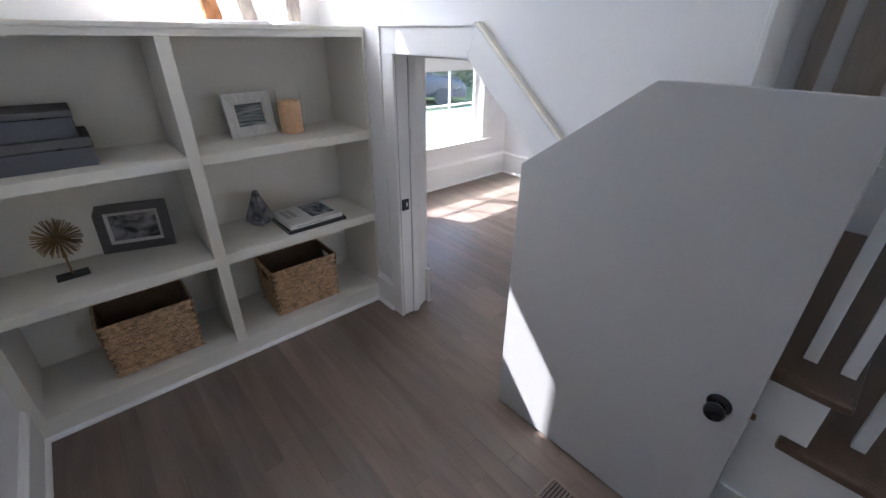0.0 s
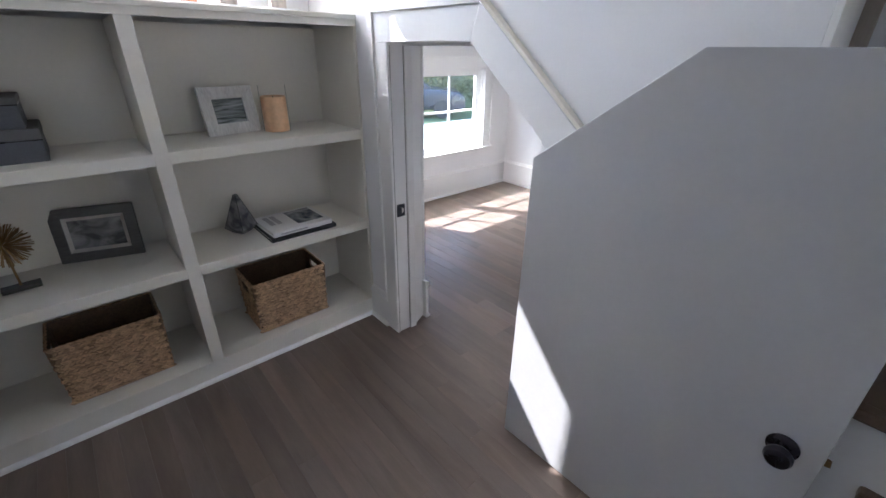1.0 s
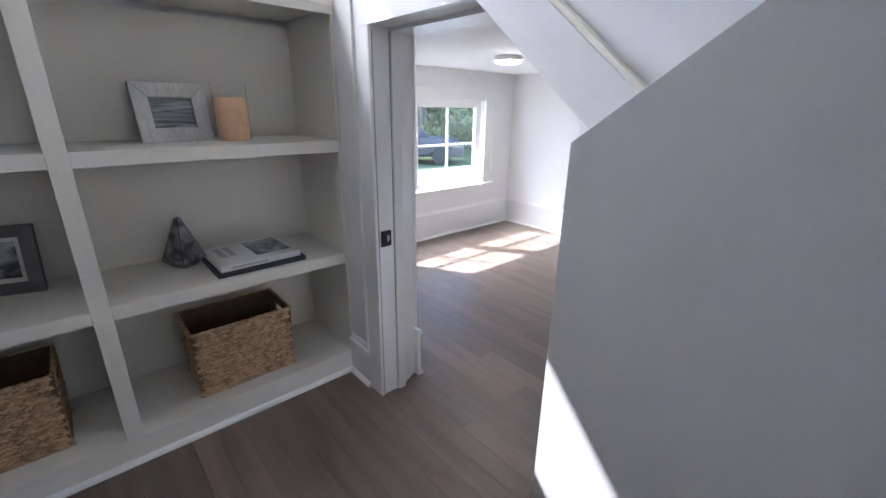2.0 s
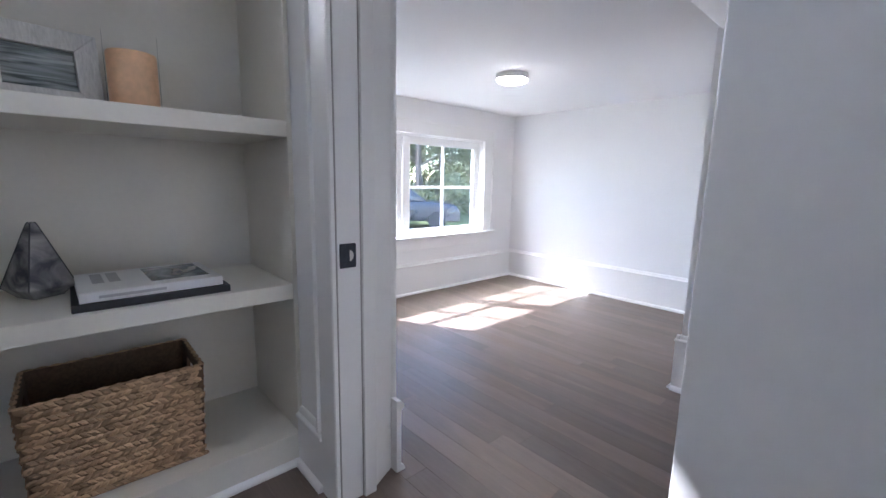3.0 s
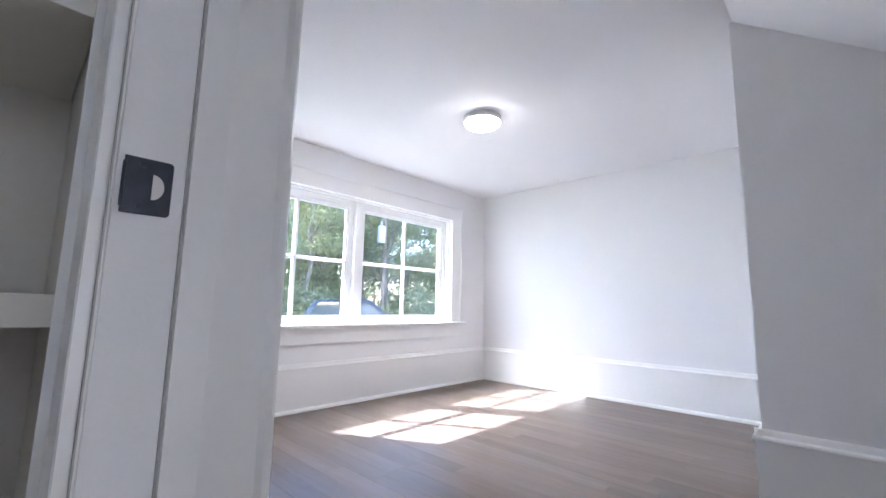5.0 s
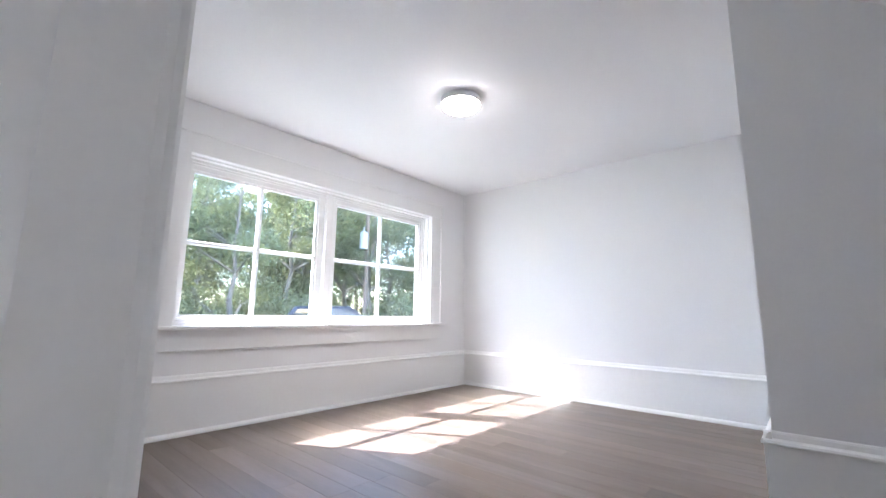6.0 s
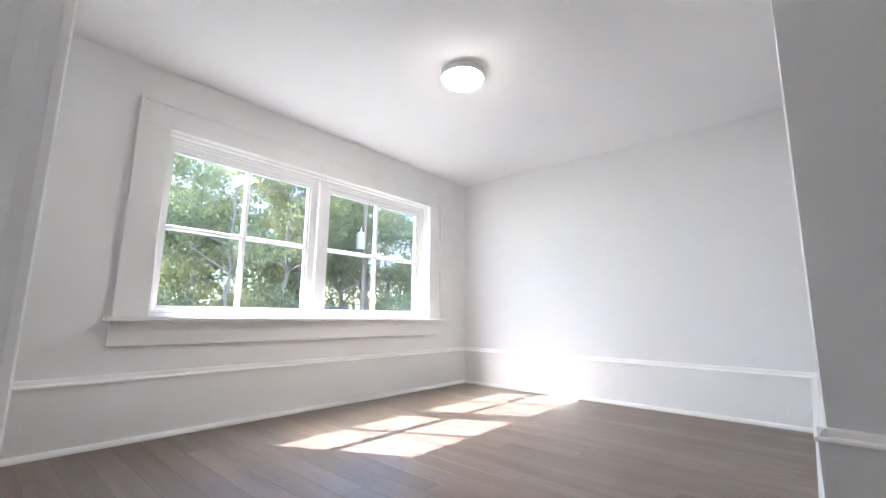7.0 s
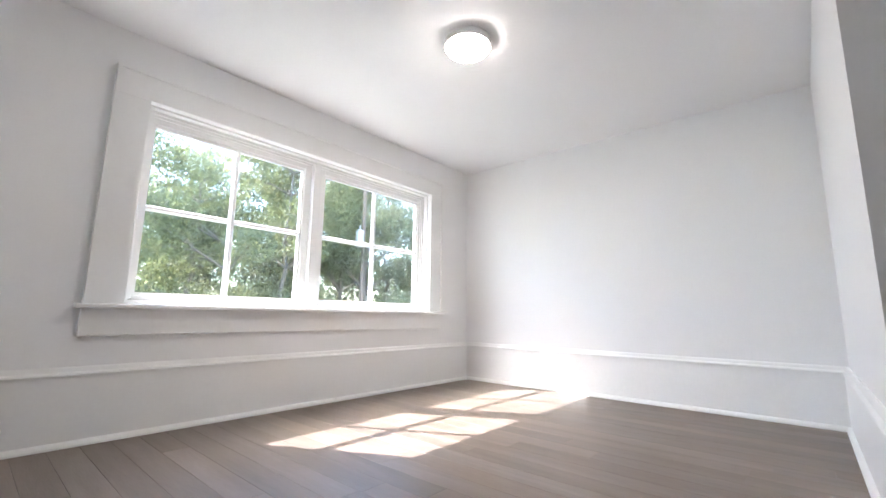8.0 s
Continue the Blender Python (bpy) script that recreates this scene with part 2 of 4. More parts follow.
def picture_material(name, dark, light, scale, stretch):
    m = mat(name, light, 0.12, vary=0.0, bump=0)
    nt = m.node_tree
    b = nt.nodes["Principled BSDF"]
    tc = nt.nodes.new("ShaderNodeTexCoord")
    mp = nt.nodes.new("ShaderNodeMapping")
    mp.inputs["Scale"].default_value = stretch
    n = nt.nodes.new("ShaderNodeTexNoise")
    n.inputs["Scale"].default_value, n.inputs["Detail"].default_value, n.inputs["Distortion"].default_value = scale, 5, 1.0
    r = nt.nodes.new("ShaderNodeValToRGB")
    r.color_ramp.elements[0].position, r.color_ramp.elements[1].position = 0.36, 0.66
    r.color_ramp.elements[0].color, r.color_ramp.elements[1].color = (*dark, 1), (*light, 1)
    nt.links.new(tc.outputs["Object"], mp.inputs[0])
    nt.links.new(mp.outputs[0], n.inputs["Vector"])
    nt.links.new(n.outputs[0], r.inputs[0])
    nt.links.new(r.outputs[0], b.inputs["Base Color"])
    return m


PICGREY = picture_material("grey_photo", (0.04, 0.045, 0.05), (0.42, 0.42, 0.43), 9, (1, 1, 2))
PICSEA = picture_material("striped_sea_photo", (0.08, 0.10, 0.10), (0.40, 0.43, 0.44), 10, (0.5, 1, 7))
MARBLE = picture_material("veined_marble", (0.10, 0.105, 0.13), (0.48, 0.47, 0.47), 9, (1, 1, 1.6))
COVERSKY = picture_material("cover_photo", (0.04, 0.06, 0.10), (0.52, 0.55, 0.58), 9, (1, 1, 1))


# ---- building helpers ----
def box(bm, x0, x1, y0, y1, z0, z1, bevel=0.0):
    vs = [bm.verts.new(p) for p in ((x0, y0, z0), (x1, y0, z0), (x1, y1, z0), (x0, y1, z0), (x0, y0, z1), (x1, y0, z1), (x1, y1, z1), (x0, y1, z1))]
    fs = [bm.faces.new([vs[i] for i in f]) for f in ((3, 2, 1, 0), (4, 5, 6, 7), (0, 1, 5, 4), (1, 2, 6, 5), (2, 3, 7, 6), (3, 0, 4, 7))]
    if bevel:
        es = {e for f in fs for e in f.edges}
        bmesh.ops.bevel(bm, geom=list(es), offset=bevel, segments=2, profile=0.5, affect="EDGES")


def prism(bm, pts, way, bevel=0.0):
    """A flat outline of points, pushed along a way."""
    way = Vector(way)
    a = [bm.verts.new(p) for p in pts]
    b = [bm.verts.new(Vector(p) + way) for p in pts]
    fs = [bm.faces.new(a[::-1]), bm.faces.new(b)]
    for i in range(len(a)):
        j = (i + 1) % len(a)
        fs.append(bm.faces.new((a[i], a[j], b[j], b[i])))
    bmesh.ops.recalc_face_normals(bm, faces=fs)
    if bevel:
        es = {e for f in fs for e in f.edges}
        bmesh.ops.bevel(bm, geom=list(es), offset=bevel, segments=2, profile=0.5, affect="EDGES")


def lathe(bm, profile, centre=(0, 0, 0), n=40, axis="z", caps=True):
    """A turned form from (radius, height) pairs."""
    rings = []
    for r, h in profile:
        ring = []
        for i in range(n):
            a = 2 * math.pi * i / n
            p = (r * math.cos(a), r * math.sin(a), h)
            if axis == "x":
                p = (h, r * math.cos(a), r * math.sin(a))
            ring.append(bm.verts.new(Vector(p) + Vector(centre)))
        rings.append(ring)
    fs = []
    for a, b in zip(rings, rings[1:]):
        for i in range(n):
            j = (i + 1) % n
            fs.append(bm.faces.new((a[i], a[j], b[j], b[i])))
    if caps:
        fs.append(bm.faces.new(rings[0][::-1]))
        fs.append(bm.faces.new(rings[-1]))
    bmesh.ops.recalc_face_normals(bm, faces=fs)


def link(name, bm, material, smooth=False):
    me = bpy.data.meshes.new(name)
    bm.to_mesh(me)
    bm.free()
    me.materials.append(material)
    if smooth:
        for p in me.polygons:
            p.use_smooth = True
        me.set_sharp_from_angle(angle=radians(40))
    return new(name, me)


def part(name, bm, material, parent, label="", smooth=False):
    ob = link(name, bm, material, smooth)
    ob.parent = parent
    return tagged(ob, label)


def thing(name, at, label, category, group="", turn=0.0, kind=""):
    ob = new(name)
    ob.matrix_world = pose(at[0], at[1], at[2], 0, 0, turn)
    return tagged(ob, label, category, group, kind)


def structure(name, bm, material, label, category, smooth=False):
    return tagged(link(name, bm, material, smooth), label, category, kind="structure")


def B():
    return bmesh.new()


def slab(*args, bevel=0.0):
    bm = B()
    box(bm, *args, bevel=bevel)
    return bm

# ---- the plan ----
X_HALL, X_ROOM = 4.80, 5.00          # the two faces of the wall with the small door
Y_FACE, Y_BACK = 3.295, 3.76         # bookcase front and the wall behind it
X_LEFT = 3.05                        # side wall of the hall
Y_WIN, Y_OUT = 4.735, 4.88           # window wall of the room, inside and outside
X_FAR = 7.64
CEIL_Z = 1.581
PITCH = 0.767                        # rise of the stair over its run
Y_BREAK = 2.645                      # where the flat ceiling meets the slope
OPEN_A, OPEN_B = 2.190, 3.03         # sides of the small doorway
HEAD_Z, KINK_Y = 1.505, 2.525
SLOPE = 0.84
HALL_TOP = 3.0


def soffit(y):
    return CEIL_Z + (y - Y_BREAK) * PITCH


def head(y):
    return HEAD_Z + min(0.0, (y - KINK_Y) * SLOPE)


# floor bed and the boards on it
floor = structure("floor", slab(X_LEFT - 0.1, X_FAR + 0.1, -0.7, Y_OUT, -0.12, -0.012), SUBFLOOR, "grey-brown stained oak plank floor running through both rooms", "floor")

# wall with the small clipped doorway, between hall and room
X_MID, OPEN_C = 4.91, 3.078


def door_wall(x0, x1, side):
    bm = B()
    prism(bm, [(x0, 1.59, 0), (x0, OPEN_A, 0), (x0, OPEN_A, head(OPEN_A)), (x0, KINK_Y, HEAD_Z), (x0, side, HEAD_Z), (x0, side, 0),
               (x0, Y_WIN, 0), (x0, Y_WIN, HALL_TOP), (x0, 1.59, HALL_TOP)], (x1 - x0, 0, 0))
    return bm


bm = door_wall(X_HALL, X_MID, OPEN_B)
other = door_wall(X_MID, X_ROOM, OPEN_C)
me = bpy.data.meshes.new("part_wall")
other.to_mesh(me)
other.free()
bm.from_mesh(me)
bpy.data.meshes.remove(me)
structure("wall_west", bm, WALL, "white painted wall with a small clipped-corner doorway", "wall")

# window wall of the room
WX0, WX1, WZ0, WZ1 = 5.507, 7.205, 0.488, 1.312
bm = B()
box(bm, X_HALL, WX0, Y_WIN, Y_OUT, -0.8, 2.4)
box(bm, WX1, X_FAR + 0.15, Y_WIN, Y_OUT, -0.8, 2.4)
box(bm, WX0, WX1, Y_WIN, Y_OUT, -0.8, WZ0)
box(bm, WX0, WX1, Y_WIN, Y_OUT, WZ1, 2.4)
structure("wall_north", bm, WALL, "white painted wall around a double window", "wall")
structure("wall_east", slab(X_FAR, X_FAR + 0.15, 2.5, Y_WIN, 0, 2.4), WALL, "plain white painted end wall of the small room", "wall")

# the block beside the stair, with its corner in the room
bm = B()
box(bm, 6.325, X_FAR, 0.2, 2.655, 0, 2.4)
structure("wall_stair_side", bm, WALL, "white painted wall jutting into the small room beside the stair", "wall")
bm = B()
box(bm, 6.15, 6.321, -0.7, 2.0, 0, HALL_TOP)
box(bm, 6.15, 6.321, 2.0, 3.76, 2.0, HALL_TOP)
structure("wall_stair_far", bm, WALL, "white wall on the far side of the staircase", "wall")
structure("wall_under_stair", slab(X_ROOM, 6.325, 1.35, 1.45, 0, 0.72), WALL, "low white wall closing the space under the stair", "wall")

bm = B()
box(bm, X_ROOM, X_FAR, Y_BREAK, Y_WIN, CEIL_Z, CEIL_Z + 0.1)
prism(bm, [(X_ROOM, Y_BREAK, CEIL_Z), (X_ROOM, 1.40, soffit(1.40)), (X_ROOM, 1.40, soffit(1.40) + 0.06), (X_ROOM, Y_BREAK, CEIL_Z + 0.06)], (1.325, 0, 0))
structure("ceiling", bm, CEIL, "low white ceiling sloping down under the stair", "ceiling")

# hall shell
HW0, HW1, HWZ0, HWZ1 = 3.585, 4.36, 1.76, 2.718
bm = B()
box(bm, X_LEFT - 0.1, HW0, Y_BACK, Y_BACK + 0.15, 0, HALL_TOP)
box(bm, HW1, X_HALL, Y_BACK, Y_BACK + 0.15, 0, HALL_TOP)
box(bm, HW0, HW1, Y_BACK, Y_BACK + 0.15, 0, HWZ0)
box(bm, HW0, HW1, Y_BACK, Y_BACK + 0.15, HWZ1, HALL_TOP)
structure("wall_hall_north", bm, WALL, "white hall wall with a window above the bookcase", "wall")
structure("wall_hall_west", slab(X_LEFT - 0.1, X_LEFT, -0.7, Y_BACK, 0, HALL_TOP), WALL, "plain white hall side wall", "wall")
# end wall out of view; its window is added to light the hall
SW0, SW1, SWZ0, SWZ1 = 4.10, 4.90, 1.10, 2.45
bm = B()
box(bm, X_LEFT - 0.1, SW0, -0.8, -0.7, 0, HALL_TOP)
box(bm, SW1, 6.32, -0.8, -0.7, 0, HALL_TOP)
box(bm, SW0, SW1, -0.8, -0.7, 0, SWZ0)
box(bm, SW0, SW1, -0.8, -0.7, SWZ1, HALL_TOP)
structure("wall_hall_south", bm, WALL, "unseen white hall end wall with an added window for light", "wall")
structure("ceiling_hall", slab(X_LEFT - 0.1, 6.32, -0.8, Y_BACK + 0.15, HALL_TOP, HALL_TOP + 0.1), CEIL, "plain white hall ceiling", "ceiling")
structure("wall_upper_north", slab(X_ROOM, 6.32, 3.60, 3.75, CEIL_Z + 0.104, HALL_TOP), WALL, "white wall above the small room", "wall")


# ---- trim ----
def base_run(p0, p1, out, height=0.235, label="tall white baseboard with moulded cap and quarter-round shoe"):
    """A tall board with a moulded cap and a quarter-round shoe, along p0-p1; out points into the room."""
    p0, p1, out = Vector((*p0, 0)), Vector((*p1, 0)), Vector((*out, 0))
    way = p1 - p0

    def run(profile):
        bm = B()
        prism(bm, [p0 + out * d + Vector((0, 0, z)) for d, z in profile], way)
        return bm

    ob = structure("baseboard", run([(0, 0), (0.018, 0), (0.018, height), (0, height)]), TRIM, label, "baseboard")
    part("cap_moulding", run([(0, height), (0.0235, height), (0.0245, height + 0.005), (0.0225, height + 0.010), (0.014, height + 0.015), (0.009, height + 0.026), (0.005, height + 0.031), (0, height + 0.031)]), TRIM, ob)
    part("shoe_moulding", run([(0.018, 0), (0.034, 0), (0.034, 0.007), (0.030, 0.014), (0.025, 0.018), (0.018, 0.020)]), TRIM, ob)
    return ob


base_run((X_ROOM, Y_WIN), (X_FAR, Y_WIN), (0, -1))
base_run((X_FAR, Y_WIN), (X_FAR, 2.655), (-1, 0))
base_run((X_FAR, 2.655), (6.325 - 0.018, 2.655), (0, 1))
base_run((6.325, 2.655 + 0.018), (6.325, 1.45), (-1, 0))
base_run((X_ROOM, OPEN_C + 0.04), (X_ROOM, Y_WIN), (1, 0))
base_run((X_ROOM, 1.45), (X_ROOM, OPEN_A - 0.004), (1, 0))
base_run((X_LEFT, Y_FACE), (X_LEFT, -0.7), (1, 0), height=0.17)
base_run((X_HALL, OPEN_B + 0.088), (X_HALL, Y_FACE), (-1, 0), height=0.17)

# casing round the small doorway: three boards mitred at the kink
CX0, CX1 = 4.78, X_HALL
W = 0.088
casing = structure("door_casing", slab(CX0, CX1, OPEN_B, OPEN_B + W, 0, HEAD_Z, bevel=0.002), TRIM, "flat white casing following the clipped doorway", "door trim")
ang = math.atan(SLOPE)
t2 = 0.112 * math.tan(ang / 2)
bm = B()
prism(bm, [(CX0, OPEN_B + W, HEAD_Z), (CX0, OPEN_B + W, HEAD_Z + 0.112), (CX0, KINK_Y - t2, HEAD_Z + 0.112), (CX0, KINK_Y, HEAD_Z)], (CX1 - CX0, 0, 0), 0.0015)
part("head_board", bm, TRIM, casing)
dy, dz = 0.112 * math.sin(ang), 0.112 * math.cos(ang)
lo = OPEN_A - 0.10
bm = B()
prism(bm, [(CX0, KINK_Y, HEAD_Z), (CX0, KINK_Y - t2, HEAD_Z + 0.112), (CX0, lo - dy, head(lo) + dz), (CX0, lo, head(lo))], (CX1 - CX0, 0, 0), 0.0015)
part("sloped_board", bm, TRIM, casing)
bm = B()
prism(bm, [(CX0, OPEN_A, 0), (CX0, OPEN_A - W, 0), (CX0, OPEN_A - W, head(OPEN_A - W)), (CX0, OPEN_A, head(OPEN_A))], (CX1 - CX0, 0, 0), 0.0015)
part("hinge_side_board", bm, TRIM, casing)
# back band: a thin raised edge round the outside, its slope topped with a cream strip
bm = B()
box(bm, CX0 - 0.010, CX1, OPEN_B + W, OPEN_B + W + 0.012, 0.20, HEAD_Z + 0.124)
part("back_band", bm, TRIM, casing)
bm = B()
box(bm, CX0 - 0.010, CX1, KINK_Y - t2, OPEN_B + W, HEAD_Z + 0.112, HEAD_Z + 0.124)
part("back_band", bm, TRIM, casing)
n = Vector((0, -math.sin(ang), math.cos(ang)))
a, b = Vector((0, KINK_Y - t2, HEAD_Z + 0.112)), Vector((0, lo - dy, head(lo) + dz))
bm = B()
prism(bm, [Vector((CX0 - 0.010, 0, 0)) + q for q in (a, b, b + n * 0.006, a + n * 0.006)], (CX1 - CX0 + 0.010, 0, 0))
part("back_band", bm, TRIM, casing)
bm = B()
prism(bm, [Vector((CX0 - 0.008, 0, 0)) + q for q in (a + n * 0.006, b + n * 0.006, b + n * 0.020, a + n * 0.020)], (CX1 - CX0 + 0.008, 0, 0), 0.003)
part("cream_strip", bm, CREAM, casing, "cream edge along the slope")
# jamb lining and stop
bm = B()
box(bm, 4.87, X_MID - 0.002, OPEN_B - 0.012, OPEN_B, 0, HEAD_Z - 0.012)
part("door_stop", bm, TRIM, casing)
bm = B()
box(bm, 4.87, X_ROOM - 0.004, KINK_Y, OPEN_B, HEAD_Z - 0.012, HEAD_Z)
part("door_stop", bm, TRIM, casing)
bm = B()
prism(bm, [(X_MID, OPEN_B + 0.002, 0), (X_ROOM, OPEN_C - 0.004, 0), (X_ROOM, OPEN_C, 0), (X_MID, OPEN_C, 0)], (0, 0, HEAD_Z))
part("jamb_lining", bm, TRIM, casing)
bm = B()
pts = [(X_ROOM, OPEN_C - 0.002, 0), (X_ROOM + 0.012, OPEN_C - 0.002, 0), (X_ROOM + 0.022, OPEN_C + 0.001, 0), (X_ROOM + 0.028, OPEN_C + 0.006, 0), (X_ROOM + 0.030, OPEN_C + 0.014, 0), (X_ROOM + 0.030, OPEN_C + 0.09, 0), (X_ROOM, OPEN_C + 0.09, 0)]
prism(bm, [Vector(q) + Vector((0, 0, 0.22)) for q in pts], (0, 0, HEAD_Z - 0.22 + 0.09))
part("room_side_board", bm, TRIM, casing)
bm = B()
prism(bm, [(X_ROOM + q, OPEN_C + 0.095, z) for q, z in ((0.0, 0), (0.034, 0), (0.034, 0.007), (0.028, 0.018), (0.018, 0.022), (0.018, 0.215), (0.030, 0.222), (0.030, 0.232), (0.020, 0.245), (0.0, 0.25))], (0, -0.132, 0))
part("plinth_block", bm, TRIM, casing)
bm = B()
box(bm, CX0 + 0.0015, CX0 + 0.012, OPEN_B - 0.005, OPEN_B, 0, HEAD_Z)
part("jamb_edge", bm, TRIM, casing)

# thin grey strips paint the shadow line along the jamb's board joints
for g in (4.7945, 4.8675):
    part("joint", slab(g, g + 0.0018, OPEN_B - 0.0055, OPEN_B, 0, HEAD_Z - 0.012), JOINTSHADE, casing, "fine joint between the boards, its shadow line put in the colour")

# strike plate on the jamb
strike = thing("strike_plate", (4.83, OPEN_B, 0.74), "dark steel strike plate screwed to the door jamb", "strike plate")
bm = B()
prism(bm, [(-0.024, 0, -0.033), (0.021, 0, -0.033), (0.024, 0, -0.030), (0.024, 0, 0.030), (0.021, 0, 0.033), (-0.024, 0, 0.033)], (0, -0.0035, 0), 0.0008)
box(bm, -0.0255, -0.022, -0.0055, -0.0015, -0.026, 0.026, bevel=0.001)
part("plate", bm, DARKSLATE, strike)
bm = B()
prism(bm, [(0.004 + 0.012 * math.cos(a) * (0.6 if abs(a) > 1.58 else 1), -0.0037, 0.015 * math.sin(a)) for a in [math.pi * (i / 10 - 0.5) for i in range(11)]], (0, -0.0008, 0))
part("latch_hole", bm, STEEL, strike, "bright worn crescent of the latch hole")
for dzz in (-0.025, 0.025):
    bm = B()
    lathe(bm, [(0.004, 0), (0.004, 0.0015)], n=12)
    ob = part("screw", bm, DARKSLATE, strike)
    ob.matrix_local = pose(-0.006, -0.0032, dzz, 90, 0, 0)

# ---- the small door, swung back flat against the wall ----
DX = 4.73
door = tagged(new("door_1"), "grey flat door with clipped corner, swung fully open against the wall", "door", kind="structure")
bm = B()
D0, D1, DK = 1.305, 2.176, 1.765
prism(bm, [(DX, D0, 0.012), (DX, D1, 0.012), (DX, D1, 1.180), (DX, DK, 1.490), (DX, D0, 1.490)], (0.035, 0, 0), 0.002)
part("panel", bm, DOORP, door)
bm = B()
lathe(bm, [(0.031, 0.0), (0.033, -0.003), (0.033, -0.006), (0.028, -0.010), (0.013, -0.013), (0.0115, -0.024), (0.014, -0.030), (0.024, -0.034), (0.0285, -0.042), (0.0285, -0.049), (0.024, -0.057), (0.013, -0.061), (0.001, -0.062)], (DX, 1.378, 0.648), axis="x", n=36)
knob = part("knob", bm, BLACK, door, "dark bronze round door knob", smooth=True)
bm = B()
box(bm, DX + 0.012, DX + 0.026, D0 - 0.0015, D0 + 0.001, 0.620, 0.676)
part("latch_plate", bm, STEEL, door)
bm = B()
prism(bm, [(DX + 0.014, D0 - 0.001, 0.640), (DX + 0.014, D0 - 0.013, 0.643), (DX + 0.014, D0 - 0.011, 0.656), (DX + 0.014, D0 - 0.001, 0.658)], (0.010, 0, 0))
part("latch_bolt", bm, GOLD, door, "brass latch bolt")
for z in (0.18, 0.98):
    bm = B()
    lathe(bm, [(0.006, -0.04), (0.006, 0.04)], (DX + 0.0425, D1 - 0.006, z), n=12)
    part("hinge", bm, BLACK, door)

# ---- windows ----
GY = 4.815


def window(name, x0, x1, z0, z1, y_in, y_glass, bays, label, bars=True):
    """A row of fixed sashes in one frame, each divided by slim bars."""
    win = tagged(new(name), label, "window", kind="structure")
    f, s = 0.022, 0.012
    bm = B()
    box(bm, x0, x0 + f, y_glass - 0.03, y_glass + 0.06, z0, z1)
    box(bm, x1 - f, x1, y_glass - 0.03, y_glass + 0.06, z0, z1)
    box(bm, x0 + f, x1 - f, y_glass - 0.03, y_glass + 0.06, z1 - f, z1)
    box(bm, x0 + f, x1 - f, y_glass - 0.03, y_glass + 0.06, z0, z0 + f * 0.8)
    part("window_frame", bm, TRIM, win)
    g, q = f + 0.012, 0.009
    bm = B()
    box(bm, x0, x0 + q, y_glass - 0.062, y_glass - 0.030, z0, z1)
    box(bm, x1 - q, x1, y_glass - 0.062, y_glass - 0.030, z0, z1)
    box(bm, x0 + q, x1 - q, y_glass - 0.062, y_glass - 0.030, z1 - q, z1)
    part("stop_bead", bm, TRIM, win)
    bm = B()
    box(bm, x0 + f, x0 + g, y_glass - 0.024, y_glass - 0.0185, z0 + f, z1 - f)
    box(bm, x1 - g, x1 - f, y_glass - 0.024, y_glass - 0.0185, z0 + f, z1 - f)
    box(bm, x0 + g, x1 - g, y_glass - 0.024, y_glass - 0.0185, z1 - g, z1 - f)
    part("stop_bead", bm, TRIM, win)
    for i, (a, b) in enumerate(bays):
        ga0, ga1, gz0, gz1 = a, b, z0 + 0.049, z1 - 0.072
        left = x0 + f if i == 0 else (bays[i - 1][1] + a) / 2 + 0.022
        right = x1 - f if i == len(bays) - 1 else (b + bays[i + 1][0]) / 2 - 0.022
        bm = B()
        box(bm, left, ga0 - s, y_glass - 0.018, y_glass + 0.02, z0 + f * 0.8, z1 - f, bevel=0.003)
        box(bm, ga1 + s, right, y_glass - 0.018, y_glass + 0.02, z0 + f * 0.8, z1 - f, bevel=0.003)
        box(bm, ga0 - s, ga1 + s, y_glass - 0.018, y_glass + 0.02, z0 + f * 0.8, gz0 - s, bevel=0.003)
        box(bm, ga0 - s, ga1 + s, y_glass - 0.018, y_glass + 0.02, gz1 + s, z1 - f, bevel=0.003)
        sash = part("sash", bm, TRIM, win)
        # stepped bead round the glass
        bm = B()
        box(bm, ga0 - s, ga0, y_glass - 0.010, y_glass + 0.012, gz0 - s, gz1 + s)
        box(bm, ga1, ga1 + s, y_glass - 0.010, y_glass + 0.012, gz0 - s, gz1 + s)
        box(bm, ga0, ga1, y_glass - 0.010, y_glass + 0.012, gz0 - s, gz0)
        box(bm, ga0, ga1, y_glass - 0.010, y_glass + 0.012, gz1, gz1 + s)
        part("glazing_bead", bm, TRIM, sash)
        if not bars:
            pane = part("pane", slab(ga0, ga1, y_glass, y_glass + 0.004, gz0, gz1), GLASS, sash)
            pane.visible_shadow = False
            continue
        cx, cz = (ga0 + ga1) / 2, (gz0 + gz1) / 2
        bm = B()
        prism(bm, [(cx - 0.011, y_glass + 0.012, gz0), (cx + 0.011, y_glass + 0.012, gz0), (cx + 0.011, y_glass - 0.006, gz0), (cx + 0.005, y_glass - 0.014, gz0), (cx - 0.005, y_glass - 0.014, gz0), (cx - 0.011, y_glass - 0.006, gz0)], (0, 0, gz1 - gz0))
        part("muntin", bm, TRIM, sash)
        for u0, u1 in ((ga0, cx - 0.011), (cx + 0.011, ga1)):
            bm = B()
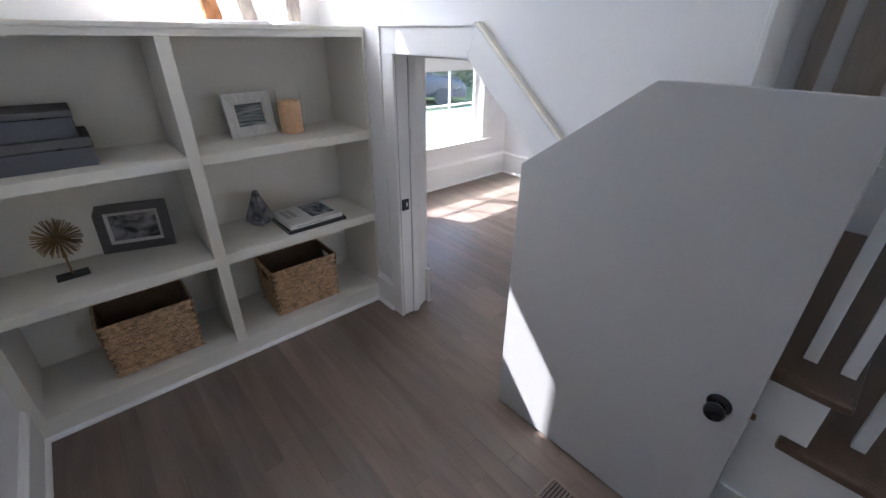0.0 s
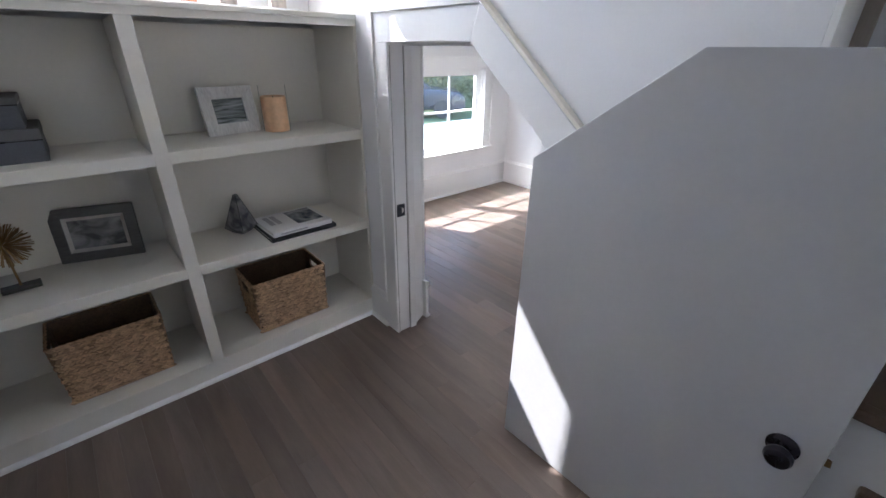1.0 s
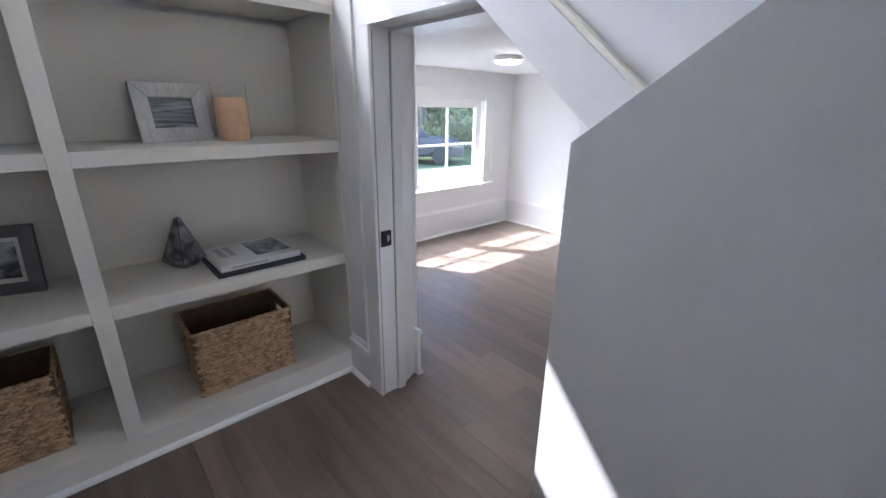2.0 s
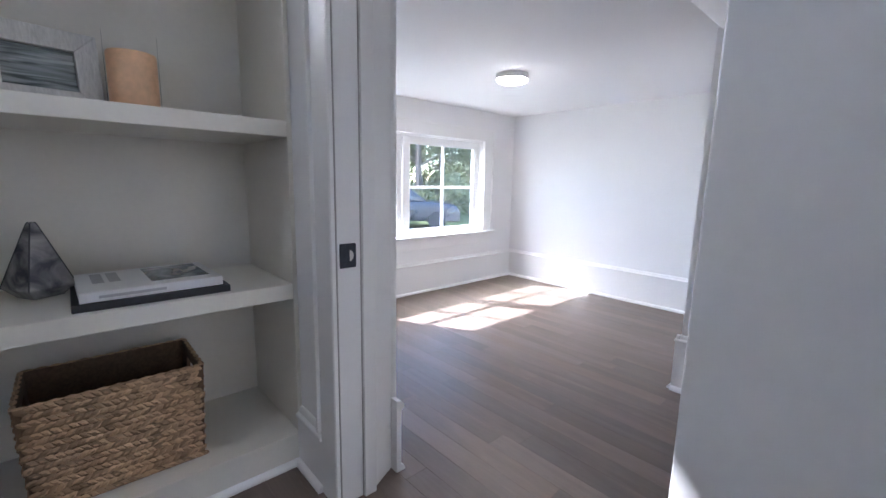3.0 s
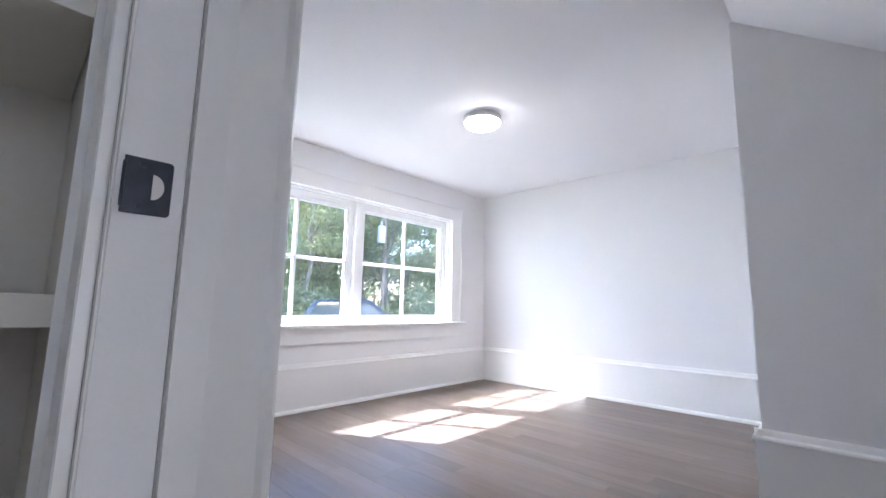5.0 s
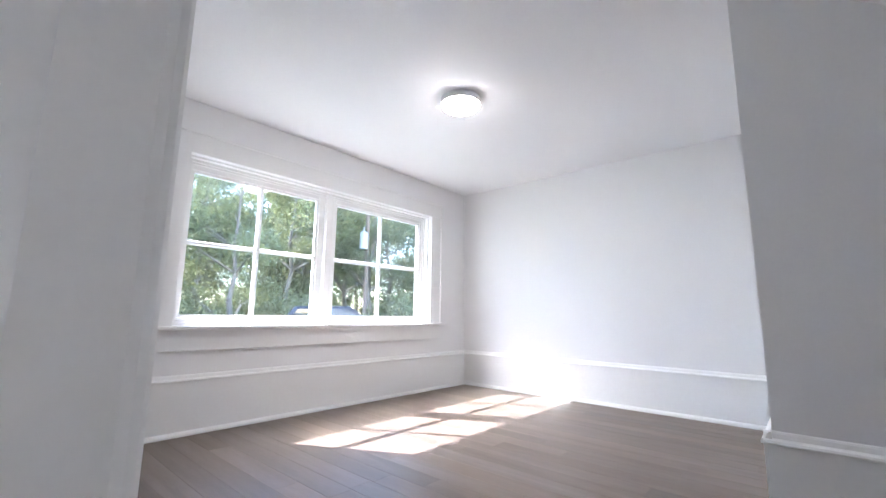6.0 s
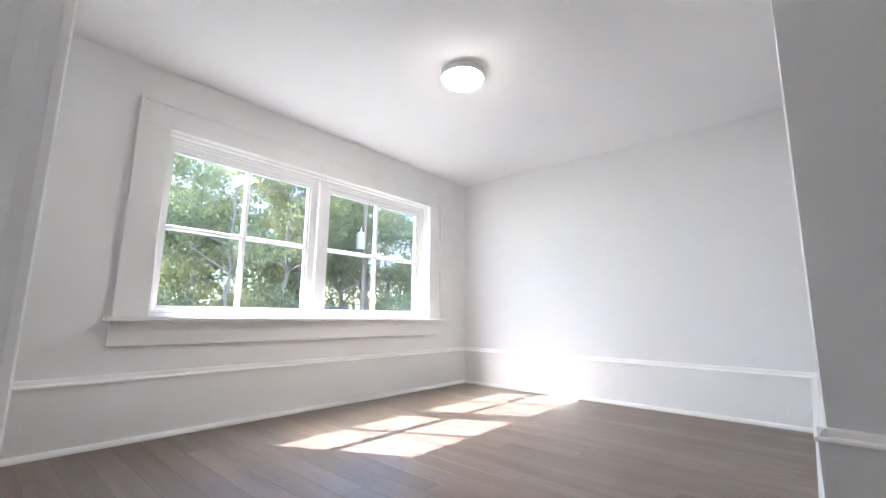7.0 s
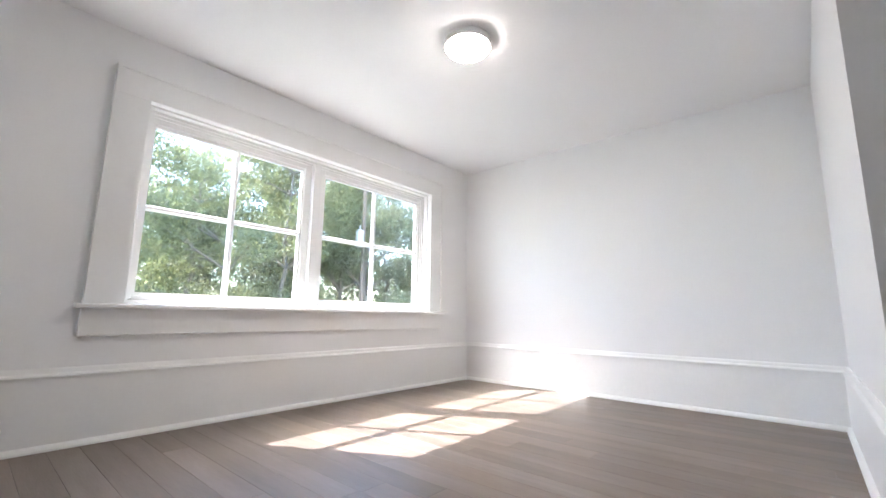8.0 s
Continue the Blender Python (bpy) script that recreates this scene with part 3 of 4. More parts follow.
            prism(bm, [(u0, y_glass + 0.012, cz - 0.011), (u0, y_glass + 0.012, cz + 0.011), (u0, y_glass - 0.006, cz + 0.011), (u0, y_glass - 0.014, cz + 0.005), (u0, y_glass - 0.014, cz - 0.005), (u0, y_glass - 0.006, cz - 0.011)], (u1 - u0, 0, 0))
            part("muntin", bm, TRIM, sash)
            for v0, v1 in ((gz0, cz - 0.011), (cz + 0.011, gz1)):
                pane = part("pane", slab(u0, u1, y_glass, y_glass + 0.004, v0, v1), GLASS, sash)
                pane.visible_shadow = False
        if i:
            mid = (bays[i - 1][1] + a) / 2
            part("mullion", slab(mid - 0.022, mid + 0.022, y_glass - 0.045, y_glass + 0.06, z0, z1 - f, bevel=0.003), TRIM, win)
    return win


win1 = window("window_1", WX0, WX1, WZ0, WZ1, Y_WIN, GY, [(5.553, 6.247), (6.395, 7.140)], "white double window, four panes to each sash, trees outside")
# interior casing, stool and apron
part("head_casing", slab(5.398, 7.312, Y_WIN - 0.018, Y_WIN, WZ1, WZ1 + 0.100, bevel=0.0015), TRIM, win1)
part("side_casing", slab(5.398, WX0, Y_WIN - 0.018, Y_WIN, WZ0 - 0.001, WZ1, bevel=0.0015), TRIM, win1)
part("side_casing", slab(WX1, 7.312, Y_WIN - 0.018, Y_WIN, WZ0 - 0.001, WZ1, bevel=0.0015), TRIM, win1)
part("back_band", slab(5.386, 5.398, Y_WIN - 0.026, Y_WIN, WZ0 - 0.001, WZ1 + 0.100), TRIM, win1)
part("back_band", slab(7.312, 7.324, Y_WIN - 0.026, Y_WIN, WZ0 - 0.001, WZ1 + 0.100), TRIM, win1)
part("cap_moulding", slab(5.386, 7.324, Y_WIN - 0.026, Y_WIN, WZ1 + 0.100, WZ1 + 0.112), TRIM, win1)
part("window_sill", slab(5.362, 7.345, Y_WIN - 0.055, GY - 0.018, WZ0 - 0.018, WZ0 - 0.001, bevel=0.004), TRIM, win1)
part("apron", slab(5.384, 7.322, Y_WIN - 0.018, Y_WIN, 0.372, WZ0 - 0.018, bevel=0.002), TRIM, win1)

win2 = window("window_2", HW0, HW1, HWZ0, HWZ1, Y_BACK, Y_BACK + 0.07, [(3.635, 4.31)], "white window above the bookcase", bars=False)
window("window_added", SW0, SW1, SWZ0, SWZ1, -0.7, -0.75, [(4.16, 4.84)], "unseen white window added at the end of the hall to light it", bars=False)

# ---- ceiling lamp ----
lamp = thing("ceiling_light", (6.335, 3.725, CEIL_Z), "round flat white ceiling light, switched on", "ceiling light")
bm = B()
lathe(bm, [(0.094, 0.0), (0.0965, -0.003), (0.0965, -0.027), (0.094, -0.031), (0.0905, -0.029)], n=48)
part("rim", bm, TRIM, lamp, smooth=True)
bm = B()
lathe(bm, [(0.0905, -0.029), (0.0895, -0.035), (0.085, -0.041), (0.074, -0.046), (0.04, -0.050), (0.001, -0.051)], n=48)
part("diffuser", bm, LED, lamp, "glowing frosted diffuser", smooth=True)

# ---- built-in bookcase ----
case = tagged(new("bookcase"), "white built-in bookcase with six open bays", "bookcase", kind="structure")
SHELVES = ((0.568, 0.616), (1.062, 1.108))
TOP0, TOP1 = 1.571, 1.618
DIV0, DIV1 = 3.886, 3.938
L0, L1, R0, R1 = X_LEFT, 3.10, 4.785, X_HALL - 0.001
BACKY = 3.71
part("back_panel", slab(X_LEFT + 0.02, R1, BACKY, BACKY + 0.012, 0.0, TOP0), SHELF, case)
part("side_panel", slab(L0 + 0.001, L1 - 0.006, Y_FACE + 0.018, BACKY, 0, TOP0), SHELF, case)
part("side_panel", slab(R0 + 0.003, R1, Y_FACE + 0.018, BACKY, 0, TOP0), SHELF, case)
part("divider", slab(DIV0 + 0.008, DIV1 - 0.008, Y_FACE + 0.018, BACKY, 0, TOP0), SHELF, case)
part("top_board", slab(X_LEFT, R1, Y_FACE - 0.006, Y_BACK - 0.001, TOP1 - 0.02, TOP1, bevel=0.002), SHELF, case)
part("top_rail", slab(X_LEFT, R1, Y_FACE, Y_FACE + 0.018, TOP0, TOP1 - 0.02), SHELF, case)
part("base_board", slab(X_LEFT, R1, Y_FACE, BACKY, 0.0, 0.108, bevel=0.002), SHELF, case)
bm = B()
prism(bm, [(X_LEFT, Y_FACE, 0), (X_LEFT, Y_FACE - 0.016, 0), (X_LEFT, Y_FACE - 0.016, 0.007), (X_LEFT, Y_FACE - 0.012, 0.014), (X_LEFT, Y_FACE - 0.007, 0.018), (X_LEFT, Y_FACE, 0.02)], (R1 - X_LEFT - 0.019, 0, 0))
part("shoe_moulding", bm, TRIM, case)
for x0, x1 in ((L0, L1), (DIV0, DIV1), (R0, R1)):
    part("stile", slab(x0, x1, Y_FACE, Y_FACE + 0.018, 0.108, TOP0, bevel=0.0015), SHELF, case)
for x0, x1 in ((L1, DIV0), (DIV1, R0)):
    for z0, z1 in SHELVES:
        part("shelf", slab(x0, x1, Y_FACE + 0.001, BACKY, z0, z1, bevel=0.0015), SHELF, case)

# ---- things on the shelves ----
S0, S1, S2, ST = 0.108, 0.616, 1.108, 1.618


def strand(bm, p, along, across, out, size):
    """One short plump strand: a lozenge that stands out of the basket wall."""
    l, w, h = size
    a, c, o = along * l, across * w, out * h
    lo = [bm.verts.new(q) for q in (p - a, p - a * 0.3 + c, p + a * 0.5 + c * 0.9, p + a, p + a * 0.3 - c, p - a * 0.5 - c * 0.9)]
    hi = [bm.verts.new(q) for q in (p - a * 0.35 + o, p + a * 0.1 + c * 0.35 + o, p + a * 0.45 + o * 0.9, p - a * 0.05 - c * 0.35 + o)]
    for f in ((0, 1, 7, 6), (1, 2, 8, 7), (2, 3, 8, 8), (3, 4, 9, 8), (4, 5, 6, 9), (5, 0, 6, 6)):
        ids = list(dict.fromkeys(f))
        allv = lo + hi
        bm.faces.new([allv[i] for i in ids])
    bm.faces.new(hi[::-1])


def basket(at, w, d, h, label):
    ob = thing("storage_basket", at, label, "basket", "woven baskets in the bookcase")
    rng = random.Random(5)
    t = 0.009
    taper = 0.012
    hw, hd = w / 2, d / 2
    # four walls, the two ends with a hand hole
    def wall(axis, sign):
        bm = B()
        if axis == "y":
            prism(bm, [(-hw + taper, sign * (hd - taper), 0), (hw - taper, sign * (hd - taper), 0), (hw, sign * hd, h), (-hw, sign * hd, h)], (0, -sign * t, 0))
        else:
            x0, x1 = sign * (hw - taper), sign * hw
            def at_z(z):
                return x0 + (x1 - x0) * z / h
            for y0, y1, z0, z1 in ((-hd + taper + 0.002, -0.05, 0, h), (0.05, hd - taper - 0.002, 0, h), (-0.05, 0.05, 0, h - 0.075), (-0.05, 0.05, h - 0.035, h)):
                prism(bm, [(at_z(z0), y0, z0), (at_z(z0), y1, z0), (at_z(z1), y1, z1), (at_z(z1), y0, z1)], (-sign * t, 0, 0))
        return bm
    # inner walls and bottom in a darkened tan: shade painted into the colour
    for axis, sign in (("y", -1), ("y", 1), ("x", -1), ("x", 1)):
        part("side", wall(axis, sign), WEAVESHADE, ob, "inner wall, its shade put into the dark colour")
    part("bottom", slab(-hw + taper, hw - taper, -hd + taper, hd - taper, 0, 0.008), WEAVESHADE, ob)
    rows = 17
    for axis, sign in (("y", -1), ("x", -1), ("x", 1), ("y", 1)):
        bm = B()
        half = hw if axis == "y" else hd
        cols = int(2 * half / 0.0165)
        for r in range(rows):
            z = (r + 0.5) * h / rows
            k = z / h
            for c in range(cols + 1):
                u = -half + taper * (1 - k) + (c + 0.5 * (r % 2)) * (2 * (half - taper * (1 - k))) / cols
                if abs(u) > half - 0.011:
                    continue
                if axis == "x" and abs(u) < 0.055 and h - 0.082 < z < h - 0.03:
                    continue
                tilt = (0.42 if r % 2 else -0.42) + rng.uniform(-0.15, 0.15)
                if axis == "y":
                    p = Vector((u, sign * (hd - taper * (1 - k)), z))
                    al, ac, out = Vector((math.cos(tilt), 0, math.sin(tilt))), Vector((-math.sin(tilt), 0, math.cos(tilt))), Vector((0, sign, 0))
                else:
                    p = Vector((sign * (hw - taper * (1 - k)), u, z))
                    al, ac, out = Vector((0, math.cos(tilt), math.sin(tilt))), Vector((0, -math.sin(tilt), math.cos(tilt))), Vector((sign, 0, 0))
                strand(bm, p, al, ac, out, (0.0155 * rng.uniform(0.85, 1.15), 0.0085 * rng.uniform(0.85, 1.15), 0.0045 * rng.uniform(0.7, 1.3)))
        w_ob = part("weave", bm, WEAVE, ob, "plaited water-hyacinth strands", smooth=True)
        w_ob["kind"] = "stuff"
    # plaited rim
    bm = B()
    for axis in ("x", "y"):
        for sign in (-1, 1):
            half = hw if axis == "x" else hd
            n = int(2 * half / 0.03)
            for i in range(n):
                u = -half + (i + 0.5) * 2 * half / n
                p = Vector((u, sign * (hd - 0.003), h)) if axis == "x" else Vector((sign * (hw - 0.003), u, h))
                al = Vector((1, 0, 0)) if axis == "x" else Vector((0, 1, 0))
                ac = Vector((0, 1, 0)) if axis == "x" else Vector((-1, 0, 0))
                strand(bm, p, al, ac, Vector((0, 0, 1)), (0.0185, 0.007, 0.0035))
    part("rim", bm, WEAVE, ob, smooth=True)
    return ob


basket((3.558, 3.500, S0), 0.390, 0.25, 0.293, "woven tan water-hyacinth basket, empty, with hand holes")
basket((4.338, 3.488, S0), 0.395, 0.26, 0.293, "woven tan water-hyacinth basket, empty, with hand holes")


def storage_box(at, w, d, h, lid, label, turn):
    ob = thing("storage_box", at, label, "box", "stacked boxes", turn)
    part("body", slab(-w / 2 + 0.003, w / 2 - 0.003, -d / 2 + 0.003, d / 2 - 0.003, 0, h - 0.004, bevel=0.003), BOXCLOTH, ob)
    part("lid", slab(-w / 2, w / 2, -d / 2, d / 2, h - lid, h, bevel=0.004), BOXLID, ob)
    # black band stands in for the shadow below the lid's edge
    part("lid_shadow_gap", slab(-w / 2 + 0.001, w / 2 - 0.001, -d / 2 + 0.001, d / 2 - 0.001, h - lid - 0.004, h - lid), BLACK, ob, "black strip painting the shadow under the lid")


storage_box((3.415, 3.535, S2), 0.37, 0.27, 0.112, 0.036, "slate grey cloth-covered storage box with lid", 0)
storage_box((3.393, 3.540, S2 + 0.112), 0.355, 0.25, 0.100, 0.022, "smaller slate grey storage box stacked on a box", 0)


def picture_frame(at, turn, lean, w, h, border, depth, wood, liner, pic, label):
    ob = thing("picture_frame", at, label, "picture frame", "framed photos", turn)
    tilt = Matrix.Rotation(radians(-lean), 4, "X")

    def p(name, bm, m, lab=""):
        bmesh.ops.transform(bm, matrix=tilt, verts=bm.verts)
        return part(name, bm, m, ob, lab)

    for side in range(4):
        bm = B()
        if side == 0:
            prism(bm, [(-w / 2, 0, 0), (w / 2, 0, 0), (w / 2 - border, 0, border), (-w / 2 + border, 0, border)], (0, depth, 0), 0.002)
        elif side == 1:
            prism(bm, [(-w / 2, 0, h), (w / 2, 0, h), (w / 2 - border, 0, h - border), (-w / 2 + border, 0, h - border)], (0, depth, 0), 0.002)
        else:
            s = -1 if side == 2 else 1
            prism(bm, [(s * w / 2, 0, 0), (s * w / 2, 0, h), (s * (w / 2 - border), 0, h - border), (s * (w / 2 - border), 0, border)], (0, depth, 0), 0.002)
        p("frame_rail", bm, wood)
    if liner:
        bm = B()
        i, o = border + 0.014, border
        for q in ([(-w / 2 + o, 0.002, o), (w / 2 - o, 0.002, o), (w / 2 - i, 0.009, i), (-w / 2 + i, 0.009, i)],
                  [(-w / 2 + o, 0.002, h - o), (w / 2 - o, 0.002, h - o), (w / 2 - i, 0.009, h - i), (-w / 2 + i, 0.009, h - i)],
                  [(-w / 2 + o, 0.002, o), (-w / 2 + o, 0.002, h - o), (-w / 2 + i, 0.009, h - i), (-w / 2 + i, 0.009, i)],
                  [(w / 2 - o, 0.002, o), (w / 2 - o, 0.002, h - o), (w / 2 - i, 0.009, h - i), (w / 2 - i, 0.009, i)]):
            prism(bm, q, (0, 0.004, 0))
        p("liner", bm, SILVER, "pale silver inner edge")
    bm = B()
    box(bm, -w / 2 + border, w / 2 - border, 0.011, 0.014, border, h - border)
    p("photo", bm, pic, "grey landscape photo under glass")
    bm = B()
    box(bm, -w / 2 + 0.006, w / 2 - 0.006, depth, depth + 0.003, 0.006, h - 0.006)
    p("backing", bm, BLACK)
    # easel leg behind
    zt = h * 0.7
    foot = zt * math.cos(radians(lean)) * math.tan(radians(24))
    bm = B()
    top = tilt @ Vector((0, depth + 0.004, zt))
    prism(bm, [(-0.025, top.y, top.z), (0.025, top.y, top.z), (0.025, top.y + foot, 0), (-0.025, top.y + foot, 0)], (0, 0.003, 0))
    part("easel_leg", bm, BLACK, ob)
    return ob


picture_frame((3.637, 3.640, S1), -17, 8, 0.305, 0.238, 0.042, 0.02, FRAMEGREY, True, PICGREY, "grey wooden picture frame with silver inner edge, leaning back")
picture_frame((4.268, 3.548, S2), 9, 11, 0.248, 0.212, 0.052, 0.018, FRAMEWHITE, False, PICSEA, "whitewashed wooden picture frame with a striped sea photo")

# starburst ornament
star = thing("starburst_ornament", (3.368, 3.525, S1), "gold starburst ball on a dark stone block", "ornament", turn=4)
part("base", slab(-0.058, 0.058, -0.024, 0.024, 0, 0.017, bevel=0.0015), STONE_DK, star, "dark slate base")
bm = B()
lathe(bm, [(0.0045, 0.017), (0.004, 0.10), (0.004, 0.185)], n=12)
part("stem", bm, GOLD, star, smooth=True)
bm = B()
rng = random.Random(2)
for i in range(170):
    z = 1 - 2 * (i + 0.5) / 170
    a = i * 2.39996
    r = math.sqrt(1 - z * z)
    d = (Vector((r * math.cos(a), r * math.sin(a), z)) + Vector((rng.uniform(-0.08, 0.08), rng.uniform(-0.08, 0.08), rng.uniform(-0.08, 0.08)))).normalized()
    u = d.orthogonal().normalized()
    v = d.cross(u)
    c, L = Vector((0, 0, 0.185)), 0.086 * rng.uniform(0.93, 1.04)
    ring0 = [bm.verts.new(c + d * 0.008 + (u * math.cos(k) + v * math.sin(k)) * 0.0010) for k in (0, 2.1, 4.2)]
    ring1 = [bm.verts.new(c + d * L + (u * math.cos(k) + v * math.sin(k)) * 0.0024) for k in (0, 2.1, 4.2)]
    for k in range(3):
        bm.faces.new((ring0[k], ring0[(k + 1) % 3], ring1[(k + 1) % 3], ring1[k]))
    bm.faces.new(ring1)
part("spike_ball", bm, GOLD, star, "ball of thin gold rods")
bm = B()
bmesh.ops.create_icosphere(bm, subdivisions=2, radius=0.014, matrix=Matrix.Translation((0, 0, 0.185)))
part("core", bm, GOLD, star, smooth=True)

# candle in a glass sleeve
candle = thing("candle", (4.452, 3.520, S2), "peach pillar candle inside a clear glass sleeve", "candle")
bm = B()
lathe(bm, [(0.056, 0.001), (0.0575, 0.004), (0.0575, 0.156), (0.055, 0.161), (0.049, 0.158), (0.012, 0.148), (0.001, 0.148)], n=40)
part("wax", bm, WAX, candle, smooth=True)
bm = B()
lathe(bm, [(0.0015, 0.147), (0.0012, 0.163)], n=8)
part("wick", bm, BLACK, candle)
bm = B()
lathe(bm, [(0.0600, 0.0), (0.0600, 0.212), (0.0606, 0.2135), (0.0612, 0.212), (0.0612, 0.0)], n=48, caps=False)
sl = part("glass_sleeve", bm, SLEEVE, candle, "clear glass cylinder", smooth=True)
sl.visible_shadow = False

# faceted marble obelisk
ob = thing("marble_obelisk", (4.208, 3.575, S1), "faceted grey and white marble obelisk", "ornament", turn=32)
bm = B()
levels = [(0.034, 0.0), (0.036, 0.004), (0.053, 0.026), (0.054, 0.030), (0.007, 0.196), (0.004, 0.199)]
rings = [[bm.verts.new((sx * r, sy * r, z)) for sx, sy in ((-1, -1), (1, -1), (1, 1), (-1, 1))] for r, z in levels]
for a, b in zip(rings, rings[1:]):
    for i in range(4):
        bm.faces.new((a[i], a[(i + 1) % 4], b[(i + 1) % 4], b[i]))
bm.faces.new(rings[0][::-1])
bm.faces.new(rings[-1])
part("body", bm, MARBLE, ob)
for a, b in zip(levels[2:5], levels[3:6]):
    for sx, sy in ((-1, -1), (1, -1), (1, 1), (-1, 1)):
        bm = B()
        limb = (Vector((sx * a[0], sy * a[0], a[1])), Vector((sx * b[0], sy * b[0], b[1])))
        u = (limb[1] - limb[0]).normalized().orthogonal().normalized() * 0.0016
        v = (limb[1] - limb[0]).normalized().cross(u)
        lo, hi = [[bm.verts.new(q + w) for w in (u, v, -u, -v)] for q in limb]
        for i in range(4):
            bm.faces.new((lo[i], lo[(i + 1) % 4], hi[(i + 1) % 4], hi[i]))
        part("seam", bm, DARKSLATE, ob, "dark soldered seam")


def book(at, turn, w, d, h, cover, label, group="stacked books"):
    o = thing("book", at, label, "book", group, turn)
    part("page_block", slab(-w / 2 + 0.006, w / 2 - 0.004, -d / 2 + 0.003, d / 2 - 0.004, 0.003, h - 0.003), PAGES, o)
    part("cover", slab(-w / 2, w / 2, -d / 2, d / 2, h - 0.003, h, bevel=0.001), cover, o)
    part("cover", slab(-w / 2, w / 2, -d / 2, d / 2, 0, 0.003, bevel=0.001), cover, o)
    part("spine", slab(-w / 2, w / 2, -d / 2 - 0.002, -d / 2 + 0.003, 0, h, bevel=0.001), cover, o)
    return o


b1 = book((4.440, 3.462, S1), 0, 0.345, 0.275, 0.019, BOOKBLACK, "large black cloth book lying flat")
for i in range(11):
    if i not in (6,):
        part("lettering", slab(-0.115 + i * 0.0135, -0.1055 + i * 0.0135, -0.1388, -0.1372, 0.0055, 0.0135), PRINTGREY, b1)
b2 = book((4.437, 3.469, S1 + 0.019), 1.5, 0.315, 0.262, 0.025, BOOKWHITE, "white photo book lying on a black book")
part("cover_photo", slab(-0.005, 0.135, -0.085, 0.112, 0.0252, 0.0258), COVERSKY, b2, "dark blue sky and cloud photo")
for k in range(2):
    part("lettering", slab(-0.125 + 0.035 * k, -0.100 + 0.035 * k, -0.03, 0.10, 0.0252, 0.0256), PRINTGREY, b2)
part("lettering", slab(-0.12, 0.02, -0.1338, -0.1326, 0.008, 0.015), PRINTGREY, b2)


# stone bookends on top of the case
def bookend(at, w, label, mats, heights, group):
    o = thing("stone_bookend", at, label, "bookend", group)
    rng = random.Random(int(w * 1000))
    bm = B()
    box(bm, -w / 2, w / 2, -0.045, 0.045, 0, 0.016, bevel=0.003)
    for v in bm.verts:
        v.co += Vector((rng.uniform(-1, 1), rng.uniform(-1, 1), 0)) * 0.003
    part("base", bm, CRYSTAL, o, "rough white quartz base")
    for m, (x, h, lean, wide) in zip(mats, heights):
        bm = B()
        n = 14
        pts = []
        for i in range(n + 1):
            z = 0.016 + h * i / n
            pts.append((x + lean * (i / n) ** 1.4 - wide * (1 - 0.35 * (i / n) ** 2) * (1 + rng.uniform(-0.07, 0.07)), -0.02, z))
        for i in range(n, -1, -1):
            z = 0.016 + h * i / n
            pts.append((x + lean * (i / n) ** 1.4 + wide * (1 - 0.35 * (i / n) ** 2) * (1 + rng.uniform(-0.07, 0.07)), -0.02, z))
        prism(bm, pts, (0, 0.03, 0), 0.0)
        part("stone", bm, m, o, smooth=False)


bookend((4.232, 3.47, ST), 0.29, "white quartz base with amber and grey agate slabs", (AGATE, AGATEG), ((-0.075, 0.20, -0.035, 0.033), (0.075, 0.20, -0.05, 0.034)), "agate bookends")
bookend((4.515, 3.47, ST), 0.165, "white quartz base with a grey agate slab", (AGATEG,), ((0.0, 0.20, 0.01, 0.034),), "agate bookends")

# floor vent beside the door
vent = thing("floor_vent", (4.545, 1.60, 0.0), "dark slotted metal floor vent set in the boards", "floor vent")
bm = B()
for q in ((-0.062, -0.050, -0.16, 0.16), (0.050, 0.062, -0.16, 0.16)):
    box(bm, q[0], q[1], q[2], q[3], -0.001, 0.005)
for q in ((-0.16, -0.150), (0.150, 0.16)):
    box(bm, -0.050, 0.050, q[0], q[1], -0.001, 0.005)
part("frame", bm, PLANK, vent)
part("tray", slab(-0.05, 0.05, -0.15, 0.15, -0.0009, 0.0010), VENT, vent)
for i in range(21):
    y = -0.143 + i * 0.0143
    part("slat", slab(-0.05, 0.05, y - 0.0035, y + 0.0035, 0.0010, 0.0045), PLANK, vent)

# ---- staircase behind the open door ----
stair = tagged(new("staircase"), "white open-string staircase with brown wood treads and white balusters", "staircase", kind="structure")
RISE, GO = 0.200, 0.261
SX = 4.80
YA = 1.173                              # riser under the fourth tread
steps = range(1, 11)
for i in steps:
    yr = YA + (i - 4) * GO
    z = RISE * i
    bm = B()
    wide = (SX - 0.032) if i < 5 else X_ROOM + 0.01
    box(bm, SX if i < 5 else wide, 6.12, yr - 0.035, yr + GO + 0.004, z - 0.03, z, bevel=0.008)
    if i < 5:
        box(bm, SX - 0.032, SX + 0.012, yr - 0.0352, yr + GO + 0.06, z - 0.0302, z + 0.0002, bevel=0.008)
    part("tread", bm, TREAD, stair, "brown stained wood tread with rounded nosing")
    part("riser", slab(wide + 0.04, 6.12, yr, yr + 0.018, z - RISE, z - 0.03), TRIM, stair)
bm = B()
pts = [(SX, YA - 3 * GO, 0)]
for i in range(1, 6):
    yr = YA + (i - 4) * GO
    pts += [(SX, yr, RISE * i - 0.03), (SX, yr + GO, RISE * i - 0.03)]
pts = [q if q[1] < 1.58 else (SX, 1.585, q[2]) for q in pts] + [(SX, 1.585, 0)]
